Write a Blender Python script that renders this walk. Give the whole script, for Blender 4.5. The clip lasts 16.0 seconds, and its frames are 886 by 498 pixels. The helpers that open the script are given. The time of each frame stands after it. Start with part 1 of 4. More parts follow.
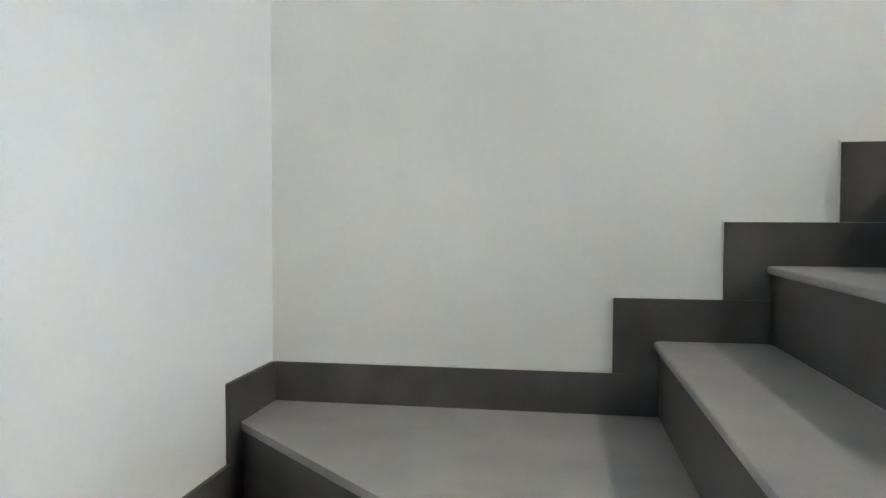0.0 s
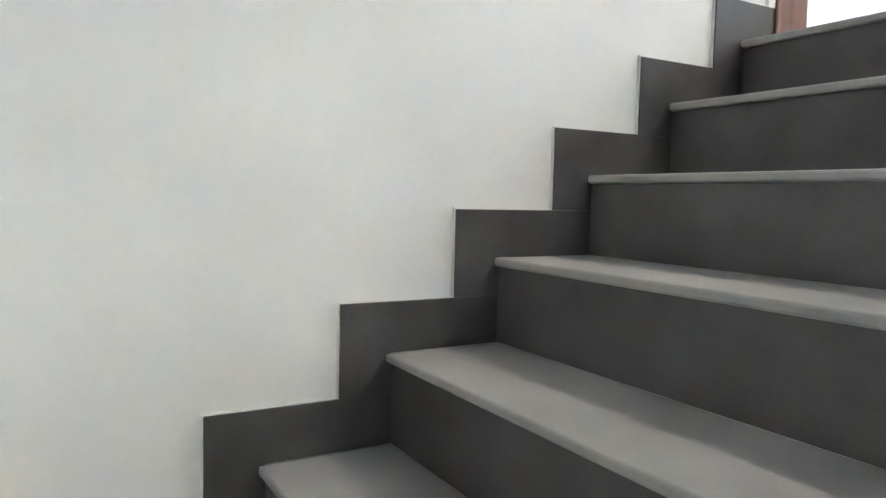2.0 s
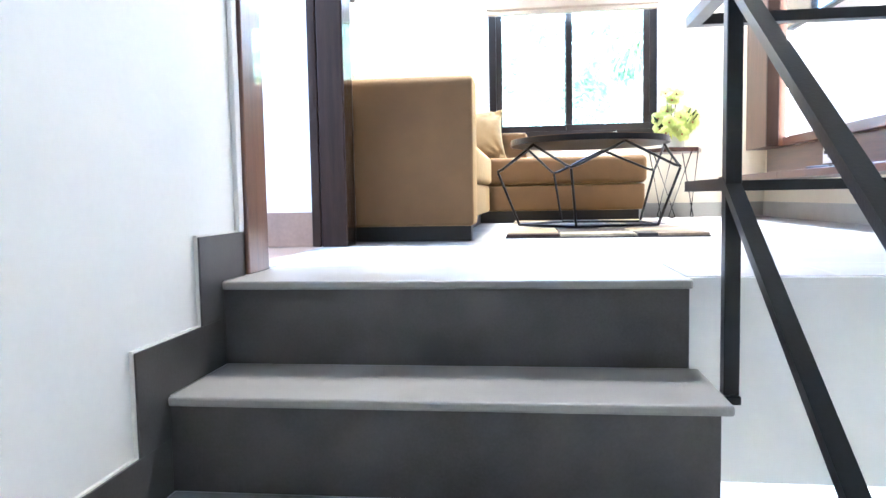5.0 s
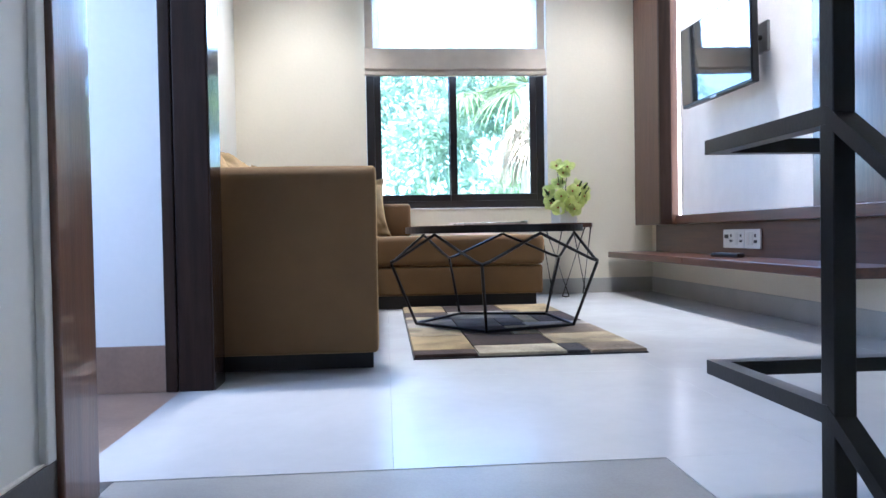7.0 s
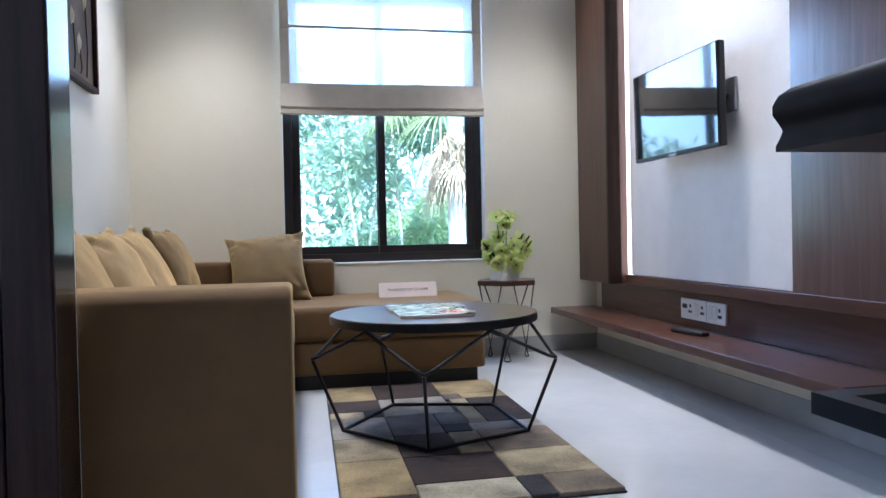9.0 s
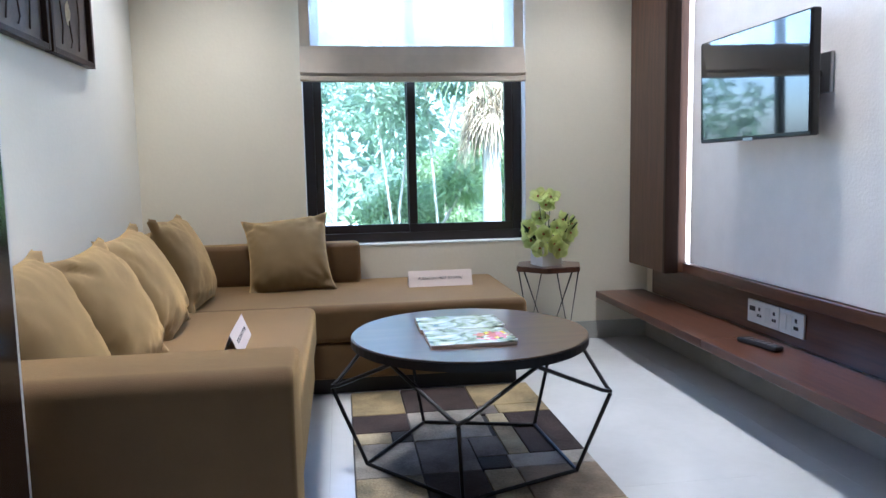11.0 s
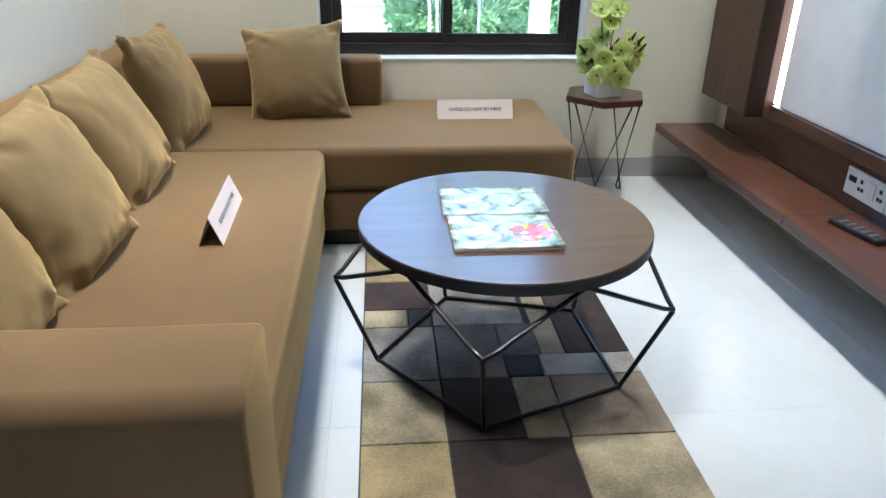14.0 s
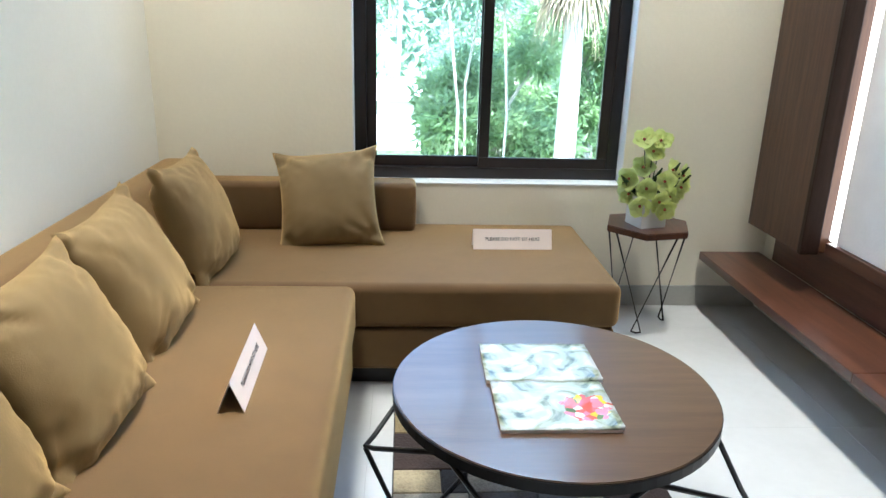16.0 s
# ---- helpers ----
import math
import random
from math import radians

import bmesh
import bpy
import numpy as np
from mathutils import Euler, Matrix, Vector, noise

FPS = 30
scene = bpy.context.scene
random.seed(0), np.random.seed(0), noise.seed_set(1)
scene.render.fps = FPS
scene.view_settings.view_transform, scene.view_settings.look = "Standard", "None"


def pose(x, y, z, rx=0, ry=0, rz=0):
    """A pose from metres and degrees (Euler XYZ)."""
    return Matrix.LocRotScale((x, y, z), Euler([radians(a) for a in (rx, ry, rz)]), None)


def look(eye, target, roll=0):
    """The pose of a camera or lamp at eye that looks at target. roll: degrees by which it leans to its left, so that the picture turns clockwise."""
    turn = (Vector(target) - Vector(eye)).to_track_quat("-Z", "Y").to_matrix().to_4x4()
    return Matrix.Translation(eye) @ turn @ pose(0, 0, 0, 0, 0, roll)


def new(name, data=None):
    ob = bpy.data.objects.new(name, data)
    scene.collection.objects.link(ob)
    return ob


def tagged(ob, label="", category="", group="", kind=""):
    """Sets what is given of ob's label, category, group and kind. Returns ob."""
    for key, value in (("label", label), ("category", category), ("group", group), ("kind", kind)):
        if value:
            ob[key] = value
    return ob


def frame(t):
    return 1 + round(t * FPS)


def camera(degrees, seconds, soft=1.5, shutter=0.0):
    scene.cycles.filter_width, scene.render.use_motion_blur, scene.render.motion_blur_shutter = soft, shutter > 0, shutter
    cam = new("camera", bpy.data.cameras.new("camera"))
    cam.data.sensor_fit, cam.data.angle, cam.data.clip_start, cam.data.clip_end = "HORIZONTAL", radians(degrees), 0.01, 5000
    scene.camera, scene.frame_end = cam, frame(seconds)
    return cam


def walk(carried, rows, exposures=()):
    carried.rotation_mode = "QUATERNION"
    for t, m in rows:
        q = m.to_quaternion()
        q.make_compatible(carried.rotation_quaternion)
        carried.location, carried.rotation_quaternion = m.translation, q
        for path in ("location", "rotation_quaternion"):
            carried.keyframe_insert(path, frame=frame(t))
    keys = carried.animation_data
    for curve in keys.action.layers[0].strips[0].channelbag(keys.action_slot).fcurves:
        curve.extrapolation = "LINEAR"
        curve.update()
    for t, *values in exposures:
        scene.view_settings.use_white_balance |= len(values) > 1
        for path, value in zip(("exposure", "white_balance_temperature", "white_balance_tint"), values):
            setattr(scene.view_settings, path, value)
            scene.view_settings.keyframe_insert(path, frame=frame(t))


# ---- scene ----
cam = camera(63.7, 16.0)
PATH = [
    (0, (1.731, -1.463, -0.617), (-0.242, -1.776, -0.699), 0.2),
    (0.5, (1.604, -1.522, -0.606), (-0.39, -1.472, -0.76), 0.6),
    (1, (1.444, -1.541, -0.571), (-0.514, -1.15, -0.685), 0.7),
    (1.5, (1.353, -1.546, -0.481), (-0.531, -0.897, -0.652), 0.8),
    (2, (1.241, -1.58, -0.418), (-0.483, -0.577, -0.561), 1.3),
    (2.5, (1.182, -1.612, -0.289), (-0.302, -0.275, -0.396), 0.5),
    (3, (1.072, -1.594, -0.248), (-0.193, -0.049, -0.363), 0.7),
    (3.5, (0.983, -1.542, -0.101), (-0.1, 0.135, -0.229), 0.4),
    (4, (0.861, -1.479, -0.062), (0.0, 0.321, -0.192), 0.6),
    (4.5, (0.715, -1.47, 0.053), (0.189, 0.455, -0.08), 0.2),
    (4.7, (0.689, -1.464, 0.105), (0.291, 0.49, -0.042), -0.4),
    (6.8, (0.522, -0.995, 0.39), (0.651, 1.0, 0.306), -0.9),
    (7, (0.484, -0.918, 0.412), (0.644, 1.075, 0.371), -1.0),
    (7.5, (0.449, -0.808, 0.534), (0.75, 1.168, 0.509), -1.8),
    (8, (0.451, -0.682, 0.557), (0.884, 1.27, 0.534), -1.8),
    (8.5, (0.487, -0.552, 0.66), (0.927, 1.398, 0.646), -1.3),
    (9, (0.493, -0.439, 0.73), (0.87, 1.525, 0.695), -1.2),
    (11.5, (0.559, 0.023, 0.997), (0.809, 1.987, 0.712), -0.6),
    (12, (0.524, 0.121, 0.978), (0.737, 2.075, 0.607), -0.1),
    (12.5, (0.486, 0.208, 1.053), (0.705, 2.13, 0.544), -0.2),
    (13, (0.51, 0.282, 1.054), (0.749, 2.153, 0.389), -0.4),
    (13.5, (0.587, 0.417, 1.069), (0.826, 2.252, 0.311), -0.2),
    (14, (0.637, 0.471, 1.173), (0.803, 2.277, 0.332), 0.9),
    (14.5, (0.621, 0.52, 1.169), (0.703, 2.282, 0.226), 0.7),
    (15, (0.574, 0.599, 1.2), (0.673, 2.341, 0.222), 1.2),
    (15.5, (0.557, 0.65, 1.252), (0.688, 2.468, 0.428), 1.4),
    (16, (0.595, 0.689, 1.289), (0.706, 2.589, 0.672), 1.5),
]
# the clip's camera opens up on the dark stairs and closes again towards the window
EXPOSE = [
    (0, 4.95, 5500, 14), (1.0, 5.35, 5550, 15), (2.0, 5.35, 5500, 15), (3.5, 5.45, 5300, 16), (4.7, 5.5, 5100, 17), (6.8, 3.9, 4800, 18), (9, 3.15, 4800, 18), (12, 3.1, 4880, 14), (13.5, 3.45, 4900, 10), (16, 3.45, 5150, 9),
]
walk(cam, [(t, look(eye, target, roll)) for t, eye, target, roll in PATH], EXPOSE)

# ---- world and light ----
SUN_EL, SUN_ROT = radians(52), radians(200)
world = bpy.data.worlds.new("sky")
scene.world = world
world.use_nodes = True
wt = world.node_tree
wt.nodes.clear()
sky = wt.nodes.new("ShaderNodeTexSky")
sky.sky_type = "NISHITA"
sky.sun_disc = False
sky.sun_elevation, sky.sun_rotation = SUN_EL, SUN_ROT
sky.dust_density = 2.5
bg = wt.nodes.new("ShaderNodeBackground")
bg.inputs["Strength"].default_value = 0.15
wout = wt.nodes.new("ShaderNodeOutputWorld")
wt.links.new(sky.outputs[0], bg.inputs["Color"])
wt.links.new(bg.outputs[0], wout.inputs["Surface"])

sun = new("sun", bpy.data.lights.new("sun", "SUN"))
sun.data.energy, sun.data.angle, sun.data.color = 5.0, radians(0.6), (1.0, 0.95, 0.88)
# light comes from behind the house, so no direct sun enters the window
sun.matrix_world = look((0, 0, 20), (-6.5, 18.0, 20 - 24.5))


def area(name, eye, target, sx, sy, watts, color):
    ob = new(name, bpy.data.lights.new(name, "AREA"))
    ob.data.shape, ob.data.size, ob.data.size_y = "RECTANGLE", sx, sy
    ob.data.energy, ob.data.color = watts, color
    ob.matrix_world = look(eye, target)
    return ob


def spot(name, eye, target, watts, color, angle=95, blend=0.7, radius=0.13):
    ob = new(name, bpy.data.lights.new(name, "SPOT"))
    ob.data.energy, ob.data.color, ob.data.shadow_soft_size = watts, color, radius
    ob.data.spot_size, ob.data.spot_blend = radians(angle), blend
    ob.matrix_world = look(eye, target)
    return ob


WARM = (1.0, 0.87, 0.66)
CEIL = 2.95
# daylight from the passage's own window, past the doorway
area("passage_daylight", (-1.62, 0.66, 1.5), (0, 0.66, 1.3), 0.7, 1.1, 2.0, (0.72, 0.85, 1.0))
# the sky behind the sheer blind, in the upper half of the window
area("window_daylight", (0.976, 4.06, 1.9), (0.976, 0, 1.5), 1.1, 0.66, 3.5, (0.68, 0.84, 1.0))
# downlights, in the fittings of the ceiling
DOWN = [(-0.02, 3.26), (1.85, 3.26), (0.95, 1.5), (1.85, 2.3), (0.22, 2.0)]
POWER = [19, 18, 9, 31, 39]
for (dx, dy), watts in zip(DOWN, POWER):
    # swivelling fittings: turned to the stairs, to the television wall and to the sofa
    aim = (0.6, -0.6, -0.5) if dy < 2 else (2.28, 2.25, 1.5) if (dx > 1 and dy < 3) else (0.12, 1.78, 0.5) if dy < 3 else (dx, dy, 0)
    spot("downlight_lamp", (dx, dy, CEIL - 0.03), aim, watts, WARM, 62 if dy < 2 else 66 if dy > 3 else 84 if dx > 1 else 70, 0.6 if dy > 3 else 1.0, 0.05 if dy < 2 else 0.13)
# lamp of the storey below
spot("lower_lamp", (2.4, -0.4, -0.55), (2.4, -0.4, -3), 9, WARM, 150)

# ---- materials ----


def mat(name, color, rough=0.5, metal=0.0, var=0.08, scale=6.0, fine=80.0, bump=0.02, sheen=0.0, coat=0.0, stretch=(1, 1, 1), second=None, rough_var=0.0, spec=0.5, grain=0.3):
    """A surface with variation at two scales."""
    m = bpy.data.materials.new(name)
    m.use_nodes = True
    nt = m.node_tree
    b = nt.nodes["Principled BSDF"]
    b.inputs["Roughness"].default_value = rough
    b.inputs["Metallic"].default_value = metal
    b.inputs["Sheen Weight"].default_value = sheen
    b.inputs["Coat Weight"].default_value = coat
    b.inputs["Specular IOR Level"].default_value = spec
    tc = nt.nodes.new("ShaderNodeTexCoord")
    mp = nt.nodes.new("ShaderNodeMapping")
    mp.inputs["Scale"].default_value = stretch
    nt.links.new(tc.outputs["Object"], mp.inputs["Vector"])
    n1 = nt.nodes.new("ShaderNodeTexNoise")
    n1.inputs["Scale"].default_value, n1.inputs["Detail"].default_value = scale, 5
    n2 = nt.nodes.new("ShaderNodeTexNoise")
    n2.inputs["Scale"].default_value, n2.inputs["Detail"].default_value = fine, 3
    for n in (n1, n2):
        nt.links.new(mp.outputs[0], n.inputs["Vector"])
    ramp = nt.nodes.new("ShaderNodeValToRGB")
    lo = second or tuple(c * (1 - 2.2 * var) for c in color)
    hi = color if second else tuple(min(1, c * (1 + 1.2 * var)) for c in color)
    ramp.color_ramp.elements[0].position, ramp.color_ramp.elements[1].position = 0.3, 0.7
    ramp.color_ramp.elements[0].color = (*lo, 1)
    ramp.color_ramp.elements[1].color = (*hi, 1)
    mix = nt.nodes.new("ShaderNodeMath")
    mix.operation = "MULTIPLY_ADD"
    mix.inputs[1].default_value, mix.inputs[2].default_value = grain, -grain / 2
    nt.links.new(n2.outputs["Fac"], mix.inputs[0])
    add = nt.nodes.new("ShaderNodeMath")
    nt.links.new(n1.outputs["Fac"], add.inputs[0])
    nt.links.new(mix.outputs[0], add.inputs[1])
    info = nt.nodes.new("ShaderNodeObjectInfo")
    rnd = nt.nodes.new("ShaderNodeMath")
    rnd.operation = "MULTIPLY_ADD"
    rnd.inputs[1].default_value, rnd.inputs[2].default_value = 0.12, -0.06
    nt.links.new(info.outputs["Random"], rnd.inputs[0])
    add2 = nt.nodes.new("ShaderNodeMath")
    nt.links.new(add.outputs[0], add2.inputs[0])
    nt.links.new(rnd.outputs[0], add2.inputs[1])
    nt.links.new(add2.outputs[0], ramp.inputs["Fac"])
    nt.links.new(ramp.outputs["Color"], b.inputs["Base Color"])
    if rough_var:
        rr = nt.nodes.new("ShaderNodeMapRange")
        rr.inputs["To Min"].default_value, rr.inputs["To Max"].default_value = rough - rough_var, rough + rough_var
        nt.links.new(n1.outputs["Fac"], rr.inputs["Value"])
        nt.links.new(rr.outputs[0], b.inputs["Roughness"])
    if bump:
        bp = nt.nodes.new("ShaderNodeBump")
        bp.inputs["Strength"].default_value, bp.inputs["Distance"].default_value = 0.5, bump
        nt.links.new(n2.outputs["Fac"], bp.inputs["Height"])
        nt.links.new(bp.outputs[0], b.inputs["Normal"])
    return m


def glow(name, color, strength):
    m = bpy.data.materials.new(name)
    m.use_nodes = True
    b = m.node_tree.nodes["Principled BSDF"]
    b.inputs["Base Color"].default_value = (*color, 1)
    b.inputs["Emission Color"].default_value = (*color, 1)
    b.inputs["Emission Strength"].default_value = strength
    return m


M_WALL = mat("cream_wall_paint", (0.79, 0.73, 0.58), 0.6, var=0.02, scale=1.6, fine=60, bump=0.0015)
M_WHITE = mat("white_wall_paint", (0.80, 0.795, 0.765), 0.6, var=0.02, scale=1.6, fine=60, bump=0.0006)
# cream paint again, made paler for the daylight on the left wall
M_LEFT = mat("daylit_cream_paint", (0.80, 0.78, 0.69), 0.6, var=0.02, scale=1.6, fine=60, bump=0.0015)
M_CEIL = mat("ceiling_paint", (0.82, 0.81, 0.79), 0.7, var=0.015, scale=2, bump=0.001)
M_FLOOR = mat("polished_cream_tile", (0.58, 0.58, 0.57), 0.21, var=0.03, scale=3, fine=25, bump=0.0, rough_var=0.03, spec=0.6)
M_GROUT = mat("tile_grout", (0.56, 0.56, 0.54), 0.7, var=0.05, bump=0.001)
M_TREAD = mat("grey_stone_tread", (0.33, 0.32, 0.295), 0.42, var=0.09, scale=5, fine=220, bump=0.0006, rough_var=0.08)
M_RISER = mat("dark_grey_stone", (0.078, 0.074, 0.069), 0.45, var=0.16, scale=7, fine=200, bump=0.0006, rough_var=0.08)
M_FILL = mat("white_filler", (0.84, 0.82, 0.76), 0.5, var=0.03, scale=20, bump=0.0004)
M_SKIRT = mat("grey_skirting_tile", (0.42, 0.41, 0.37), 0.3, var=0.05, scale=6, bump=0.0004)
M_BROWN = mat("brown_floor_tile", (0.30, 0.20, 0.14), 0.35, var=0.1, scale=6, bump=0.001)
M_WOODV = mat("walnut_upright_grain", (0.088, 0.040, 0.019), 0.36, var=0.3, scale=5, fine=40, bump=0.0006, stretch=(9, 9, 0.55), second=(0.040, 0.017, 0.009), spec=0.35)
M_WOODY = mat("walnut_lengthwise_grain", (0.098, 0.038, 0.019), 0.30, coat=0.3, var=0.3, scale=5, fine=40, bump=0.0006, stretch=(9, 0.6, 9), second=(0.046, 0.018, 0.011))
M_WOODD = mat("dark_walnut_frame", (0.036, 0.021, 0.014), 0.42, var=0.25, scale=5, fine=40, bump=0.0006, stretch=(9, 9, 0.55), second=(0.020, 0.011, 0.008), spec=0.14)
M_WOODG = mat("dark_lacquered_walnut", (0.036, 0.021, 0.014), 0.14, var=0.2, scale=5, fine=40, bump=0, stretch=(9, 9, 0.55))
# one walnut in two tones: light and shade are put into the colours
M_WOODP = mat("lit_reddish_walnut", (0.19, 0.090, 0.055), 0.3, coat=0.7, var=0.25, scale=4, fine=36, bump=0.0006, stretch=(9, 9, 0.55), second=(0.11, 0.052, 0.033))
M_WOODQ = mat("shaded_brown_walnut", (0.125, 0.066, 0.048), 0.30, coat=0.9, var=0.25, scale=4, fine=36, bump=0.0006, stretch=(9, 9, 0.55), second=(0.062, 0.031, 0.023))
M_TABLE = mat("table_top_wood", (0.115, 0.063, 0.030), 0.4, var=0.25, scale=4, fine=30, bump=0, stretch=(0.7, 8, 8), second=(0.075, 0.041, 0.020), spec=0.4, coat=0.6)
M_TABLE.node_tree.nodes["Principled BSDF"].inputs["Coat Roughness"].default_value = 0.18
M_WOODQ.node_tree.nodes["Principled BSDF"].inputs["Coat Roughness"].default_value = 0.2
M_WOODY.node_tree.nodes["Principled BSDF"].inputs["Coat Roughness"].default_value = 0.25
M_PANEL = mat("textured_white_panel", (0.83, 0.79, 0.765), 0.5, var=0.02, scale=9, fine=90, bump=0.002)
M_BLACK = mat("black_painted_steel", (0.010, 0.010, 0.011), 0.3, var=0.1, scale=30, fine=200, bump=0.0004, spec=0.3)
M_HAND = mat("black_lacquered_handrail", (0.007, 0.006, 0.006), 0.34, var=0.15, scale=20, bump=0, spec=0.14)
M_SOFA = mat("tan_velvet", (0.118, 0.062, 0.019), 0.85, var=0.06, scale=9, fine=420, bump=0.0012, sheen=0.06)
M_CUSH = mat("olive_tan_velvet", (0.175, 0.114, 0.040), 0.8, var=0.06, scale=6, fine=420, bump=0.0012, sheen=0.06)
for velvet in (M_SOFA, M_CUSH):
    vb = velvet.node_tree.nodes["Principled BSDF"]
    vb.inputs["Sheen Weight"].default_value = 0.6
    vb.inputs["Sheen Roughness"].default_value = 0.5
    vb.inputs["Sheen Tint"].default_value = (1.0, 0.67, 0.26, 1)
M_PLINTH = mat("black_sofa_plinth", (0.015, 0.013, 0.012), 0.5, bump=0.0005)
M_FRAME = mat("dark_brown_aluminium", (0.020, 0.014, 0.012), 0.32, var=0.08, scale=12, bump=0.0002)
M_PLASTIC = mat("white_plastic", (0.78, 0.77, 0.74), 0.35, var=0.015, bump=0)
M_DARKPL = mat("dark_plastic", (0.012, 0.012, 0.013), 0.35, var=0.08, bump=0)
M_SCREEN = mat("black_glass_screen", (0.006, 0.007, 0.009), 0.05, var=0.05, bump=0, coat=1.0, spec=1.0)
M_STEEL = mat("grey_steel", (0.35, 0.35, 0.36), 0.35, metal=0.9, var=0.05, bump=0)
M_PAPER = mat("pink_white_card", (0.80, 0.69, 0.63), 0.6, var=0.02, bump=0.0003)
M_INK = mat("dark_ink", (0.05, 0.045, 0.05), 0.7, var=0.03, bump=0)
M_VASE = mat("white_ceramic", (0.80, 0.79, 0.76), 0.2, var=0.015, bump=0)
M_PETAL = mat("yellow_green_petal", (0.85, 0.87, 0.40), 0.5, var=0.1, scale=18, fine=90, bump=0.0006, second=(0.74, 0.80, 0.30))
M_LIP = mat("red_orchid_lip", (0.42, 0.10, 0.05), 0.5, var=0.2, scale=30, bump=0)
M_STEM = mat("dark_green_leaf", (0.035, 0.07, 0.02), 0.45, var=0.2, scale=20, bump=0.0005)
M_LEAF = mat("bright_green_foliage", (0.15, 0.21, 0.09), 0.5, var=0.4, scale=1.6, fine=9, bump=0, second=(0.045, 0.09, 0.025))
M_LEAF2 = mat("blue_green_foliage", (0.125, 0.185, 0.115), 0.5, var=0.4, scale=1.4, fine=9, bump=0, second=(0.032, 0.07, 0.032))
M_FROND = mat("palm_frond", (0.17, 0.20, 0.075), 0.45, var=0.3, scale=3, fine=14, bump=0, second=(0.09, 0.12, 0.05))
M_DRY = mat("dry_palm_skirt", (0.34, 0.26, 0.16), 0.8, var=0.3, scale=4, fine=20, bump=0)
M_BARK = mat("pale_bark", (0.42, 0.39, 0.33), 0.8, var=0.15, scale=5, fine=40, bump=0.008)


def leafy(m, color):
    """Lets light through the leaves of m."""
    t = m.node_tree
    b = t.nodes["Principled BSDF"]
    tr = t.nodes.new("ShaderNodeBsdfTranslucent")
    tr.inputs["Color"].default_value = (*color, 1)
    mx = t.nodes.new("ShaderNodeMixShader")
    mx.inputs[0].default_value = 0.45
    t.links.new(b.outputs[0], mx.inputs[1])
    t.links.new(tr.outputs[0], mx.inputs[2])
    t.links.new(mx.outputs[0], t.nodes["Material Output"].inputs["Surface"])


leafy(M_LEAF, (0.46, 0.58, 0.32))
leafy(M_LEAF2, (0.44, 0.54, 0.40))
leafy(M_FROND, (0.34, 0.40, 0.18))
leafy(M_PETAL, (0.84, 0.88, 0.42))
M_GROUND = mat("grass_ground", (0.075, 0.115, 0.035), 0.9, var=0.3, scale=0.7, fine=12, bump=0.02)
M_ROOF = mat("white_roof_plaster", (0.80, 0.79, 0.76), 0.7, var=0.05, scale=1.5, bump=0.002)
M_PICBACK = mat("dark_brown_picture_ground", (0.085, 0.060, 0.042), 0.5, var=0.25, scale=8, bump=0.0006)
M_PICGOLD = mat("pale_gold_relief", (0.62, 0.53, 0.33), 0.45, var=0.12, scale=20, bump=0.001)
M_LED = glow("warm_led_strip", (1.0, 0.88, 0.72), 0.6)
M_LAMP = glow("downlight_diffuser", (1.0, 0.88, 0.72), 6.0)


def rugmat(name, color, second=None):
    return mat(name, color, 0.95, second=second, var=0.26, scale=6.5, fine=150, bump=0.007, sheen=0.04, grain=0.35)


RUG = {
    "tan": rugmat("tan_pile", (0.275, 0.21, 0.105)), "beige": rugmat("beige_pile", (0.33, 0.27, 0.165)),
    "cream": rugmat("cream_pile", (0.38, 0.34, 0.245)), "brown": rugmat("brown_pile", (0.055, 0.034, 0.027), (0.016, 0.009, 0.007)), "umber": rugmat("dark_umber_pile", (0.042, 0.024, 0.018), (0.013, 0.007, 0.005)),
    "mid": rugmat("grey_brown_pile", (0.165, 0.135, 0.115)), "black": rugmat("charcoal_pile", (0.034, 0.032, 0.034)),
    "clay": rugmat("clay_pile", (0.20, 0.155, 0.105)), "grey": rugmat("light_grey_pile", (0.31, 0.275, 0.23)),
}

# sheer fabric lets the window's light through
M_SHEER = bpy.data.materials.new("sheer_blind_fabric")
M_SHEER.use_nodes = True
nt = M_SHEER.node_tree
nt.nodes.clear()
so = nt.nodes.new("ShaderNodeOutputMaterial")
tl = nt.nodes.new("ShaderNodeBsdfTranslucent")
tl.inputs["Color"].default_value = (0.86, 0.84, 0.80, 1)
df = nt.nodes.new("ShaderNodeBsdfDiffuse")
df.inputs["Color"].default_value = (0.80, 0.77, 0.70, 1)
tp = nt.nodes.new("ShaderNodeBsdfTransparent")
m1 = nt.nodes.new("ShaderNodeMixShader")
m1.inputs[0].default_value = 0.45
m2 = nt.nodes.new("ShaderNodeMixShader")
weave = nt.nodes.new("ShaderNodeTexNoise")
weave.inputs["Scale"].default_value = 260
wr = nt.nodes.new("ShaderNodeMapRange")
wr.inputs["To Min"].default_value, wr.inputs["To Max"].default_value = 0.42, 0.54
nt.links.new(weave.outputs["Fac"], wr.inputs["Value"])
nt.links.new(wr.outputs[0], m2.inputs[0])
nt.links.new(tl.outputs[0], m1.inputs[1])
nt.links.new(df.outputs[0], m1.inputs[2])
nt.links.new(m1.outputs[0], m2.inputs[1])
nt.links.new(tp.outputs[0], m2.inputs[2])
nt.links.new(m2.outputs[0], so.inputs["Surface"])
M_BLIND = mat("beige_blind_fabric", (0.52, 0.46, 0.37), 0.8, var=0.04, scale=12, fine=400, bump=0.0006)

